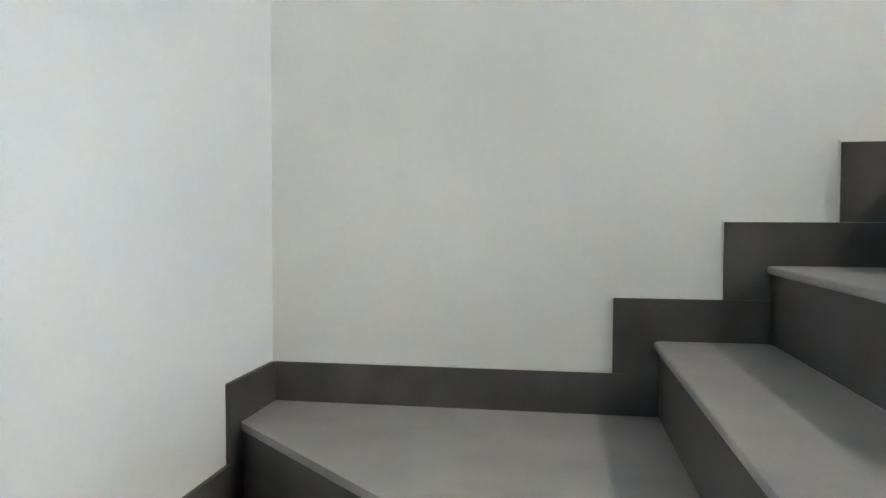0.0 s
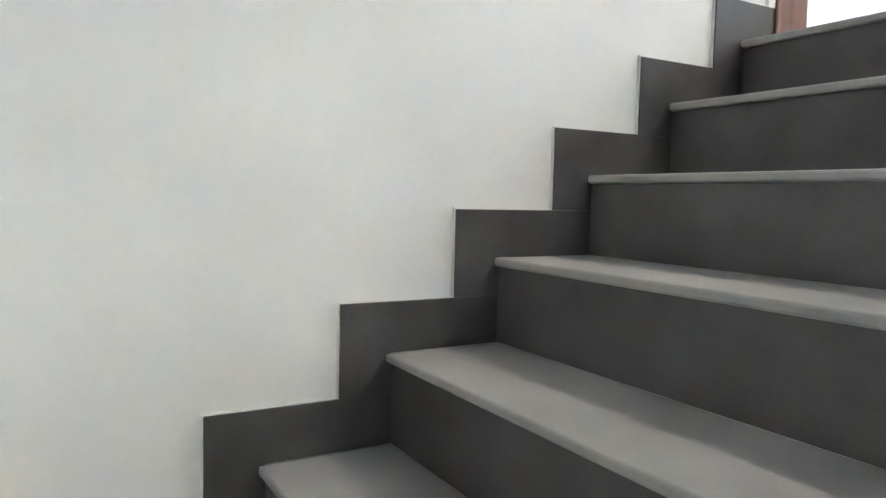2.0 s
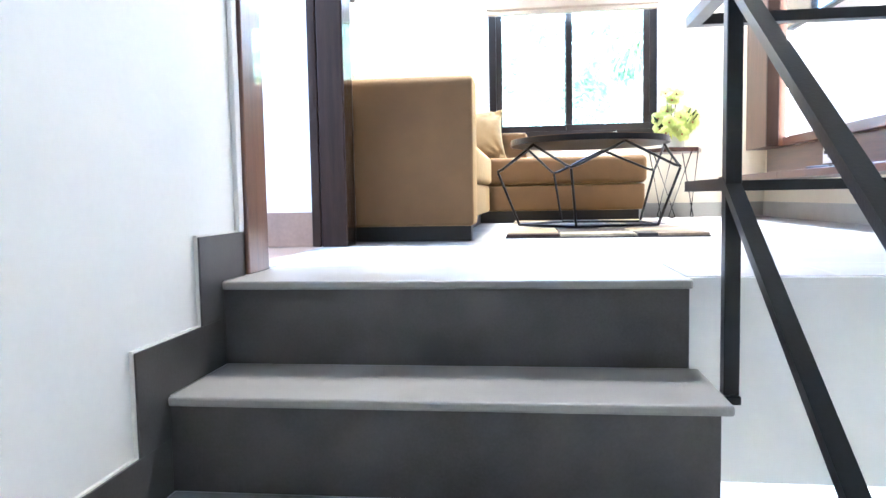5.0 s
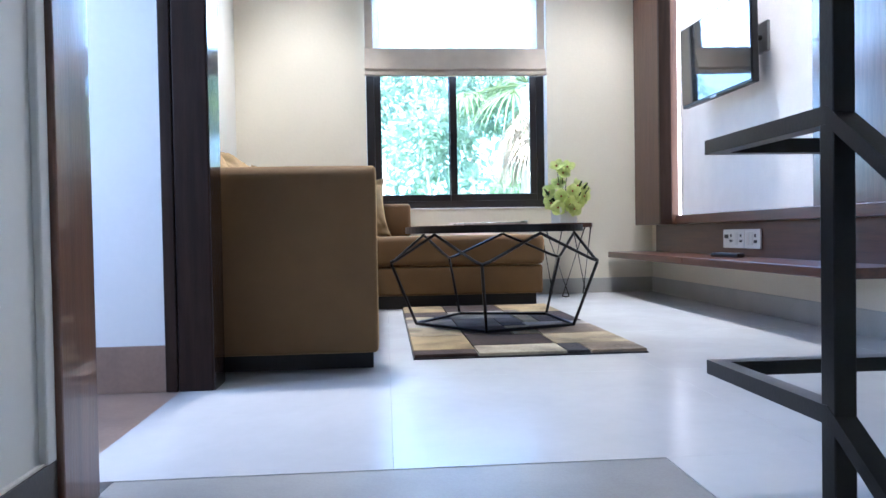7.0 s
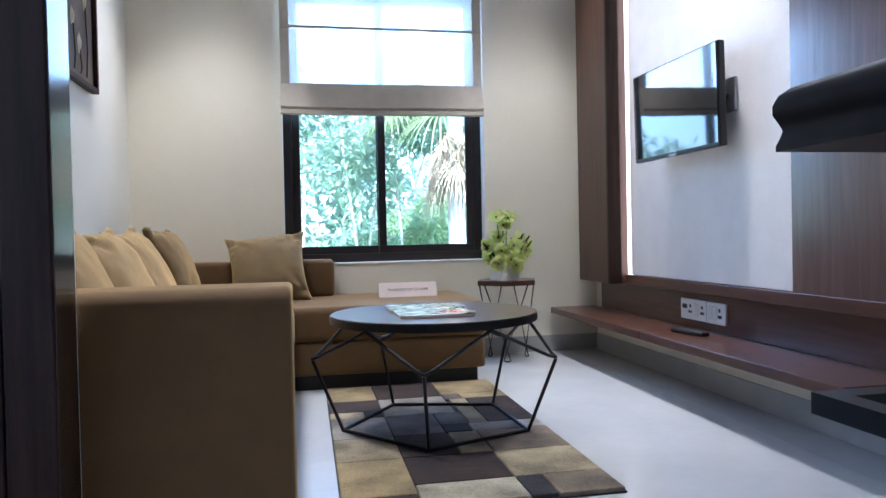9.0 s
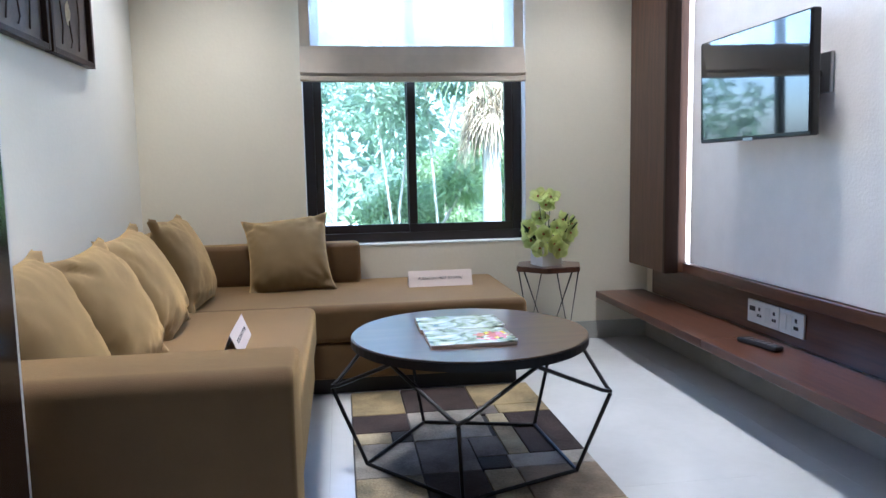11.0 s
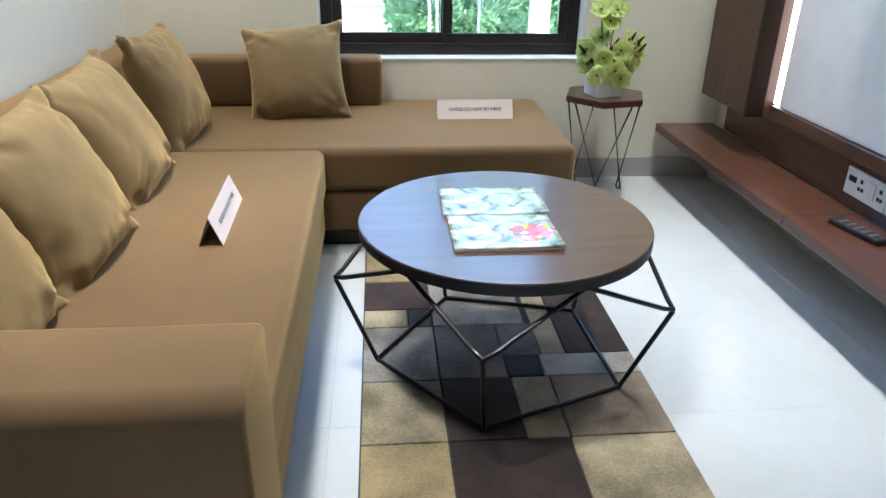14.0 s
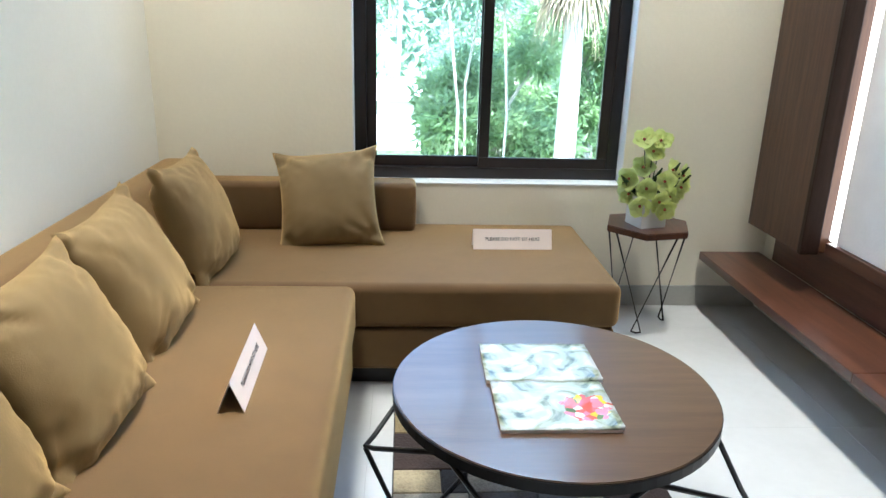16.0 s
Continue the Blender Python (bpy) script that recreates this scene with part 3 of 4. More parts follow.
for x0, x1, yo in ((WX0 + 0.05, 0.975, 0.036), (0.935, WX1 - 0.05, 0.008)):
    sash = part("sash", box(x0, x1, WYF + yo, WYF + yo + 0.024, WZ0 + 0.048, WZ0 + 0.096, 0.003), M_FRAME, win)
    part("sash_top", box(x0, x1, WYF + yo, WYF + yo + 0.024, WZ1 - 0.1, WZ1 - 0.048, 0.003), M_FRAME, sash)
    for x, w in ((x0, 0.046), (x1 - 0.046, 0.046)):
        part("stile", box(x, x + w, WYF + yo, WYF + yo + 0.024, WZ0 + 0.096, WZ1 - 0.1, 0.003), M_FRAME, sash)
    pane = part("pane", box(x0 + 0.04, x1 - 0.04, WYF + yo + 0.009, WYF + yo + 0.014, WZ0 + 0.09, WZ1 - 0.09), M_GLASS, sash)
    pane.visible_shadow = False
setting("window_sill", box(0.371, 1.582, YW - 0.004, WYF + 0.05, 0.5785, 0.587, 0.002), M_WHITE, "white painted window sill", "window sill")
for x in (0.3705, 1.5785):
    setting("window_reveal", box(x, x + 0.004, YW - 0.002, WYF - 0.001, 0.588, 2.249), M_WHITE, "white painted window reveal", "trim")

blind = thing("roman_blind", (0.965, 3.79, 1.45), "half-raised sheer roman blind with beige borders", "blind")
BX0, BX1, BY = 0.372, 1.562, 3.785
b = bmesh.new()
nx, nz = 24, 20
grid = [[b.verts.new((BX0 + 0.05 + (BX1 - BX0 - 0.1) * i / nx, BY + 0.006 * math.sin(9 * i / nx + j * 0.4) * 0.4 + 0.008 * abs(math.sin(math.pi * j / nz * 2)), 1.632 + (2.42 - 1.632) * j / nz)) for i in range(nx + 1)] for j in range(nz + 1)]
for j in range(nz):
    for i in range(nx):
        b.faces.new((grid[j][i], grid[j][i + 1], grid[j + 1][i + 1], grid[j + 1][i]))
part("sheer_panel", b, M_SHEER, blind, "white sheer fabric lit from behind", True)
for x0, x1 in ((BX0, BX0 + 0.052), (BX1 - 0.052, BX1)):
    part("side_border", box(x0, x1, BY - 0.004, BY + 0.002, 1.632, 2.42, 0.001), M_BLIND, blind)
for z in (1.96, 2.28):
    part("batten", box(BX0, BX1, BY - 0.012, BY - 0.005, z - 0.008, z + 0.008, 0.002), M_BLIND, blind)
b = bmesh.new()
fold = [(-0.002, 1.636), (-0.012, 1.60), (-0.034, 1.53), (-0.046, 1.492), (-0.03, 1.478), (-0.05, 1.472), (-0.052, 1.452), (-0.03, 1.446), (0.0, 1.452), (0.004, 1.5), (0.004, 1.636)]
cols = [[b.verts.new((x, BY + y, z + s)) for y, z in fold] for x, s in ((BX0 - 0.002, 0.004), (BX0 + 0.06, 0), (0.8, -0.002), (1.2, 0.001), (BX1 - 0.06, 0), (BX1 + 0.002, 0.004))]
for a, c in zip(cols, cols[1:]):
    for i in range(len(fold)):
        j = (i + 1) % len(fold)
        b.faces.new((a[i], a[j], c[j], c[i]))
b.faces.new(cols[0])
b.faces.new(cols[-1][::-1])
part("gathered_hem", b, M_BLIND, blind, "gathered beige hem")
part("head_rail", box(BX0, BX1, BY - 0.01, YW - 0.001, 2.42, 2.47, 0.004), M_PLASTIC, blind)
part("pull_cord", rod([(BX1 + 0.008, BY - 0.01, 2.42), (BX1 + 0.009, BY - 0.012, 1.7)], 0.002, sides=5), M_PLASTIC, blind)

# ---- television wall ----
pan = thing("wall_panelling", (2.25, 2.5, 0.29), "walnut panelling round a textured white panel", "panelling", kind="structure")
part("tall_box", box(2.135, 2.296, 3.262, 3.69, 0.45, 2.68, 0.003), M_WOODV, pan, "tall proud walnut box panel")
part("box_edge", box(2.128, 2.2, 3.236, 3.261, 0.45, 2.68, 0.003), M_WOODD, pan)
part("white_panel", box(2.24, 2.272, 1.868, 3.197, 0.502, 2.68, 0.002), M_PANEL, pan, "textured white wall panel")
part("led_strip", box(2.25, 2.27, 3.199, 3.26, 0.502, 2.66), M_LED, pan, "glowing warm strip beside the panel")
# this board takes the walnut tone with shade in its colour
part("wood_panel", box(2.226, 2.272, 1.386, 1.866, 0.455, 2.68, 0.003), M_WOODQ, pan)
part("lower_rail", box(2.222, 2.272, 1.33, 3.235, 0.45, 0.5, 0.003), M_WOODY, pan)
part("back_panel", box(2.274, 2.298, 0.9, 3.69, 0.275, 0.449, 0.002), M_WOODY, pan)
part("recessed_panel", box(2.262, 2.298, 0.75, 1.384, 0.452, 2.68, 0.002), M_WOODD, pan)
shelf = thing("wall_shelf", (2.14, 2.55, 0.24), "long low floating walnut shelf under the television", "shelf")
part("shelf_board", box(1.985, 2.272, 2.6, 3.806, 0.238, 0.276, 0.003), M_WOODY, shelf)
part("shelf_board", box(1.985, 2.272, 1.335, 2.598, 0.238, 0.276, 0.003), M_WOODY, shelf)

tv = thing("television", (2.16, 2.535, 1.28), "flat black television on a swing arm against the panel", "television")
TVM = pose(2.14, 2.533, 1.287, 0, -1, 1.5)


def turned(bm, m):
    bmesh.ops.transform(bm, matrix=m, verts=bm.verts)
    return bm


part("casing", turned(box(-0.012, 0.022, -0.357, 0.357, -0.213, 0.213, 0.006), TVM), M_DARKPL, tv)
part("screen", turned(box(-0.0155, -0.0125, -0.349, 0.349, -0.198, 0.206, 0.001), TVM), M_SCREEN, tv, "glossy black screen")
part("logo_bar", turned(box(-0.018, -0.0125, -0.03, 0.03, -0.216, -0.204, 0.001), TVM), M_STEEL, tv)
part("swing_arm", rod([(2.165, 2.42, 1.29), (2.205, 2.25, 1.29), (2.235, 2.25, 1.29)], 0.012), M_DARKPL, tv)
part("wall_plate", box(2.222, 2.239, 2.2, 2.29, 1.22, 1.36, 0.004), M_STEEL, tv)


def socket_plate(y0, y1, z0, z1, holes, x=2.274):
    p = thing("socket_plate", (x, (y0 + y1) / 2, z0), "white socket plate on the walnut back panel", "socket", "sockets over the shelf")
    part("plate", box(x - 0.011, x - 0.0005, y0, y1, z0, z1, 0.003), M_PLASTIC, p)
    for (u, v, w, h, dark) in holes:
        yy, zz = y1 - u * (y1 - y0), z0 + v * (z1 - z0)
        part("hole" if dark else "rocker", box(x - 0.0135, x - 0.0105, yy - w / 2, yy + w / 2, zz - h / 2, zz + h / 2, 0.0008), M_DARKPL if dark else M_VASE, p)


socket_plate(2.503, 2.722, 0.316, 0.412, [(0.13, 0.62, 0.02, 0.02, True), (0.22, 0.62, 0.02, 0.02, True), (0.40, 0.66, 0.012, 0.014, True), (0.36, 0.38, 0.01, 0.012, True), (0.44, 0.38, 0.01, 0.012, True), (0.66, 0.5, 0.032, 0.06, False), (0.86, 0.66, 0.012, 0.014, True), (0.83, 0.38, 0.01, 0.012, True), (0.9, 0.38, 0.01, 0.012, True)])
socket_plate(2.348, 2.497, 0.316, 0.412, [(0.2, 0.5, 0.03, 0.062, False), (0.44, 0.5, 0.03, 0.062, False), (0.7, 0.66, 0.012, 0.016, True), (0.66, 0.36, 0.012, 0.014, True), (0.76, 0.36, 0.012, 0.014, True)])
sw = thing("switch_plate", (2.26, 1.27, 0.69), "white upright switch plate on dark walnut", "switch")
part("plate", box(2.25, 2.2615, 1.21, 1.33, 0.69, 0.93, 0.004), M_PLASTIC, sw)
for z in (0.74, 0.806, 0.872):
    part("rocker", box(2.2475, 2.2505, 1.235, 1.305, z - 0.026, z + 0.026, 0.001), M_VASE, sw)
part("knob", turned(cyl(0, 0, 0, 0.012, 0.018, 20), pose(2.25, 1.27, 0.806, 0, -90, 0)), M_PLASTIC, sw)

rc = thing("remote_control", (2.12, 2.52, 0.277), "black remote control lying on the walnut shelf", "remote control")
RCM = pose(2.145, 2.44, 0.277, 0, 0, 12)
part("body", turned(box(-0.022, 0.022, -0.1, 0.1, 0, 0.02, 0.006), RCM), M_DARKPL, rc)
for i in range(5):
    for j in range(3):
        part("button", turned(box(-0.016 + j * 0.0125, -0.008 + j * 0.0125, -0.07 + i * 0.03, -0.055 + i * 0.03, 0.0195, 0.022), RCM), M_STEEL, rc)

# ---- sofa ----
sofa = thing("corner_sofa", (0.4, 2.5, 0), "tan velvet corner sofa with a chaise under the window", "sofa")
SX0 = XL + 0.015
b = box(SX0, 0.457, 1.212, 1.415, 0.062, 0.624)
soft_edge = [e for e in b.edges if all(v.co.y < 1.3 and v.co.z > 0.6 for v in e.verts)]
bmesh.ops.bevel(b, geom=soft_edge, offset=0.042, segments=6, profile=0.5, affect="EDGES")
b.faces.ensure_lookup_table()
hard = [e for e in b.edges if len(e.link_faces) == 2 and e.calc_face_angle() > 1.0]
bmesh.ops.bevel(b, geom=hard, offset=0.013, segments=3, profile=0.5, affect="EDGES")
shaded(part("arm", b, M_SOFA, sofa), 40)
part("seat_base", box(-0.33, 0.418, 1.416, 2.998, 0.075, 0.235, 0.015, 3), M_SOFA, sofa, smooth=True)
part("seat_cushion", box(-0.33, 0.432, 1.417, 2.998, 0.238, 0.41, 0.032, 4), M_SOFA, sofa, smooth=True)
part("backrest", box(SX0, -0.30, 1.416, 3.80, 0.075, 0.69, 0.045, 5), M_SOFA, sofa, smooth=True)
part("chaise_base", box(-0.299, 1.36, 3.012, 3.80, 0.075, 0.235, 0.015, 3), M_SOFA, sofa, smooth=True)
part("chaise_cushion", box(-0.299, 1.372, 3.0, 3.80, 0.238, 0.405, 0.032, 4), M_SOFA, sofa, smooth=True)
part("chaise_backrest", box(-0.298, 0.648, 3.655, 3.802, 0.40, 0.614, 0.026, 4), M_SOFA, sofa, smooth=True)
for b in (box(SX0 + 0.03, 0.44, 1.31, 1.366, 0, 0.066, 0.003), box(SX0 + 0.03, 0.36, 1.37, 2.99, 0, 0.074, 0.003), box(-0.2, 1.33, 3.06, 3.78, 0, 0.074, 0.003)):
    part("plinth", b, M_PLINTH, sofa, "black recessed plinth")


def pillow_mesh(size, thick, seed):
    """A soft square cushion in its own xz plane, with pulled-out corners and creases."""
    b = bmesh.new()
    n = 36
    rnd = random.Random(seed)
    folds = [(cu, cv, rnd.uniform(-0.55, 0.55), rnd.uniform(0.5, 1.0)) for cu in (-1, 1) for cv in (-1, 1) for _ in range(3)]
    off = Vector((rnd.uniform(0, 50), rnd.uniform(0, 50), 0))
    side = []
    for s in (1, -1):
        g = []
        for i in range(n + 1):
            row = []
            for j in range(n + 1):
                u, v = 2 * i / n - 1, 2 * j / n - 1
                pinch = 1 - 0.085 * (1 - u * u) if abs(v) > abs(u) else 1 - 0.085 * (1 - v * v)
                k = max(abs(u), abs(v))
                shrink = 1 - (1 - pinch) * k ** 3
                x, z = u * shrink * size / 2, v * shrink * size / 2
                ear = math.hypot(1 - abs(u), 1 - abs(v))
                pull = 1 + 0.05 * math.exp(-(ear / 0.16) ** 2)
                x, z = x * pull, z * pull
                prof = max(0, (1 - abs(u) ** 2.6)) ** 0.48 * max(0, (1 - abs(v) ** 2.6)) ** 0.48
                prof *= 1 - 0.45 * math.exp(-((ear - 0.24) / 0.09) ** 2)
                prof += 0.10 * math.exp(-(ear / 0.13) ** 2) * (k < 0.999)
                edge = (1 - prof)
                crease = 0.007 * noise.noise(Vector((u * 2.2, v * 2.2, s * 3)) + off) * prof + 0.010 * edge * prof * noise.noise(Vector((u * 7, v * 7, s * 5)) + off) * 2
                for cu, cv in ((-1, -1), (-1, 1), (1, -1), (1, 1)):
                    far = math.hypot(u - cu, v - cv)
                    th = math.atan2(v - cv, u - cu)
                    crease += 0.036 * math.exp(-far / 0.36) * min(1, far * 3) * noise.noise(Vector((th * 4.5 + cu * 7, cv * 5, s * 2 + far * 0.6)) + off)
                for cu, cv, ang, deep in folds:
                    du, dv = u - cu, v - cv
                    base = math.atan2(-cv, -cu) + ang
                    run = du * math.cos(base) + dv * math.sin(base)
                    off_line = -du * math.sin(base) + dv * math.cos(base)
                    if 0.1 < run < 0.85:
                        crease -= 0.011 * deep * math.sin((run - 0.1) / 0.75 * math.pi) * math.exp(-(off_line / 0.045) ** 2)
                for edge_d, along in ((1 - abs(v), u), (1 - abs(u), v)):
                    crease += 0.004 * math.exp(-edge_d / 0.16) * math.sin(17 * along + 9 * noise.noise(Vector((along * 2, s, seed * 1.7)))) * (0.4 + abs(along))
                row.append((x, s * (thick / 2 * prof + crease * min(1, prof * 3)), z))
            g.append(row)
        side.append(g)
    vs = {}
    for s in (0, 1):
        for i in range(n + 1):
            for j in range(n + 1):
                rim = i in (0, n) or j in (0, n)
                if rim and s == 1:
                    vs[s, i, j] = vs[0, i, j]
                else:
                    vs[s, i, j] = b.verts.new(side[s][i][j])
    for s in (0, 1):
        for i in range(n):
            for j in range(n):
                b.faces.new((vs[s, i, j], vs[s, i + 1, j], vs[s, i + 1, j + 1], vs[s, i, j + 1]))
    return b


def cushion(x, y, z, lean, turn, roll, size, seed, label, material):
    """Stands on an edge; faces along its own -y before turning."""
    m = pose(x, y, z, 0, 0, turn) @ pose(0, 0, 0, lean, roll, 0) @ pose(0, 0, size / 2 - 0.012)
    b = turned(pillow_mesh(size, 0.185, seed), m)
    p = thing("cushion", (x, y, z), label, "cushion", "cushions on the sofa")
    part("cover", b, material, p, smooth=True)
    return p


for x, y, tn, ro, sd, ln, sz in ((-0.06, 1.67, 90, -2, 1, -24, 0.43), (-0.045, 2.095, 86, -3, 2, -25, 0.42), (-0.07, 2.62, 90, -4, 3, -25, 0.43), (-0.075, 3.2, 88, 1, 4, -20, 0.43)):
    cushion(x, y, 0.40, ln, tn, ro, sz, sd, "plain olive-tan velvet cushion leaning on the backrest", M_CUSH)
cushion(0.305, 3.455, 0.40, -29, 2, -5, 0.415, 9, "plain tan velvet cushion on the chaise by the window", M_CUSH)


def text_mesh(body, size, m, material, parent, name="lettering"):
    cu = bpy.data.curves.new(name, "FONT")
    cu.body, cu.size, cu.align_x, cu.align_y, cu.extrude = body, size, "CENTER", "CENTER", 0.0002
    ob = bpy.data.objects.new(name, cu)
    me = bpy.data.meshes.new_from_object(ob)
    bpy.data.objects.remove(ob)
    me.transform(Matrix.Translation(-ORG[parent]) @ m)
    me.materials.append(material)
    o = new(name, me)
    o.parent = parent
    return o


def tent_sign(x, y, z, length, turn, label):
    """A folded card standing like a tent; the lettered side faces its own -y."""
    t = thing("tent_sign", (x, y, z), label, "sign", "signs on the sofa")
    m = pose(x, y, z, 0, 0, turn)
    h, w = 0.077, 0.031
    for s in (-1, 1):
        b = bmesh.new()
        a = [b.verts.new(p) for p in ((-length / 2, s * w, 0), (length / 2, s * w, 0), (length / 2, 0, h), (-length / 2, 0, h))]
        c = [b.verts.new(p) for p in ((-length / 2, s * (w - 0.0016), 0), (length / 2, s * (w - 0.0016), 0), (length / 2, 0, h - 0.002), (-length / 2, 0, h - 0.002))]
        b.faces.new(a)
        b.faces.new(c[::-1])
        for i in range(4):
            b.faces.new((a[i], a[(i + 1) % 4], c[(i + 1) % 4], c[i]))
        part("card_side", turned(b, m), M_PAPER, t)
    tilt = math.degrees(math.atan2(h, w))
    text_mesh("PLEASE DO NOT SIT HERE", 0.019, m @ pose(0, -w / 2 - 0.0012, h / 2 + 0.0004, tilt, 0, 0), M_INK, t)
    return t


tent_sign(0.197, 2.325, 0.411, 0.335, 91.5, "folded white card sign standing on the sofa seat")
tent_sign(1.035, 3.44, 0.406, 0.32, 0.5, "folded pinkish card sign standing on the chaise")

# ---- rug ----
rug = thing("rug", (0.965, 2.2, 0), "patchwork shag rug in beige, brown and charcoal", "rug")
part("backing", box(0.568, 1.362, 1.418, 3.002, 0.0005, 0.006, 0.001), RUG["black"], rug)
PATCH = [
    (0.57, 0.785, 1.42, 1.515, "brown"), (0.57, 0.785, 1.515, 1.842, "tan"), (0.57, 0.785, 1.842, 2.10, "beige"), (0.57, 0.785, 2.10, 2.385, "grey"),
    (0.57, 0.71, 2.385, 2.495, "beige"), (0.71, 0.785, 2.385, 2.495, "black"), (0.57, 0.785, 2.495, 2.69, "brown"), (0.57, 0.785, 2.69, 3.0, "tan"),
    (0.785, 1.085, 1.42, 1.585, "cream"), (0.785, 1.085, 1.585, 1.842, "umber"), (0.785, 0.98, 1.842, 2.10, "brown"), (0.98, 1.09, 1.842, 2.10, "beige"),
    (0.785, 0.978, 2.10, 2.385, "mid"), (0.978, 1.08, 2.105, 2.205, "black"), (0.978, 1.09, 2.205, 2.385, "mid"), (0.785, 1.075, 2.385, 2.69, "grey"), (0.785, 1.075, 2.69, 3.0, "brown"),
    (1.085, 1.165, 1.42, 1.585, "black"), (1.165, 1.36, 1.42, 1.585, "clay"), (1.085, 1.36, 1.585, 1.842, "beige"),
    (1.09, 1.36, 1.842, 2.10, "clay"), (1.08, 1.36, 2.10, 2.21, "grey"), (1.09, 1.165, 2.21, 2.62, "beige"), (1.165, 1.36, 2.21, 2.62, "brown"), (1.075, 1.15, 2.62, 2.72, "mid"), (1.15, 1.36, 2.62, 2.72, "tan"), (1.075, 1.36, 2.72, 3.0, "tan"),
]
for x0, x1, y0, y1, key in PATCH:
    part("pile_patch", box(x0 + 0.002, x1 - 0.002, y0 + 0.002, y1 - 0.002, 0.005, 0.017, 0.003, 2), RUG[key], rug)

# ---- coffee table ----
CX, CY = 0.968, 2.222
table = thing("coffee_table", (CX, CY, 0.017), "round dark wood coffee table on a black wire base", "coffee table")
part("tabletop", cyl(CX - 0.006, CY, 0.418, 0.447, 0.388, 72, 0.002), M_TABLE, table)
part("rim", cyl(CX - 0.006, CY, 0.4165, 0.4445, 0.3905, 72, 0.002), M_BLACK, table, "black metal rim")
A0 = math.degrees(math.atan2(1.875 - CY, 0.875 - CX))
ang = [radians(A0 + 72 * k) for k in range(5)]
base = [Vector((CX + 0.357 * math.cos(a), CY + 0.357 * math.sin(a), 0.024)) for a in ang]
mid = [Vector((CX + 0.462 * math.cos(a), CY + 0.462 * math.sin(a), 0.288)) for a in ang]
top = [Vector((CX + 0.365 * math.cos(a + radians(36)), CY + 0.365 * math.sin(a + radians(36)), 0.411)) for a in ang]
part("base_ring", rod(base, 0.0065, closed=True), M_BLACK, table)
for k in range(5):
    part("leg", rod([base[k], mid[k]], 0.0065), M_BLACK, table)
    c = mid[k]
    bend = [c + (top[k - 1] - c) * t for t in (1, 0.12)] + [c + Vector((0, 0, 0.006))] + [c + (top[k] - c) * t for t in (0.12, 1)]
    part("strut", rod(bend, 0.0065), M_BLACK, table)


def magazine(x, y, w, h, turn, z, label, bloom):
    g = thing("magazine", (x, y, z), label, "magazine", "magazines on the table")
    m = pose(x, y, z, 0, 0, turn)
    part("page_block", turned(box(-w / 2 + 0.002, w / 2 - 0.002, -h / 2 + 0.002, h / 2 - 0.002, 0, 0.008), m), M_PAPER, g)
    b = bmesh.new()
    n = 18

    def wave(i, j):
        return 0.0095 + 0.005 * abs(noise.noise(Vector((i * 0.3 + x * 9, j * 0.3 + y * 5, 1)))) + 0.007 * (i / n) ** 8 * (1 - j / n)

    hi = [[b.verts.new((-w / 2 + w * i / n, -h / 2 + h * j / n, wave(i, j))) for i in range(n + 1)] for j in range(n + 1)]
    for j in range(n):
        for i in range(n):
            b.faces.new((hi[j][i], hi[j][i + 1], hi[j + 1][i + 1], hi[j + 1][i]))
    rim = [hi[0][i] for i in range(n + 1)] + [hi[j][n] for j in range(1, n + 1)] + [hi[n][i] for i in range(n - 1, -1, -1)] + [hi[j][0] for j in range(n - 1, 0, -1)]
    low = [b.verts.new((v.co.x, v.co.y, 0.0082)) for v in rim]
    for k in range(len(rim)):
        q = (k + 1) % len(rim)
        b.faces.new((rim[q], rim[k], low[k], low[q]))
    b.faces.new(low)
    part("cover", turned(b, m), M_COVER2 if bloom else M_COVER, g, "crinkled glossy printed cover", True)


magazine(0.942, 2.325, 0.285, 0.205, -1, 0.447, "glossy magazine with a pale green cover", False)
magazine(0.94, 2.113, 0.268, 0.215, 0, 0.447, "glossy magazine with flowers on its cover", True)

# ---- side table, vase and orchids ----
SX, SY = 1.645, 3.60
side = thing("side_table", (1.645, 3.60, 0), "small hexagonal wooden side table on black hairpin legs", "side table")
hexa = [(SX + 0.19 * math.cos(radians(60 * k + 12)), SY + 0.19 * math.sin(radians(60 * k + 12))) for k in range(6)]
b = prism(hexa, 0.442, 0.47)
bmesh.ops.bevel(b, geom=b.edges[:], offset=0.003, segments=2, affect="EDGES")
part("tabletop", b, M_WOODY, side)
for k in range(3):
    a = radians(120 * k + 12)
    a2, a3 = a - radians(48), a + radians(48)
    f = (SX + 0.125 * math.cos(a), SY + 0.125 * math.sin(a), 0.006)
    p0 = (SX + 0.165 * math.cos(a2), SY + 0.165 * math.sin(a2), 0.443)
    p1 = (SX + 0.165 * math.cos(a3), SY + 0.165 * math.sin(a3), 0.443)
    f0 = (f[0] - 0.02 * math.sin(a), f[1] + 0.02 * math.cos(a), 0.012)
    f1 = (f[0] + 0.02 * math.sin(a), f[1] - 0.02 * math.cos(a), 0.012)
    part("hairpin_leg", rod([p0, f0, f, f1, p1], 0.0045, sides=6), M_BLACK, side)

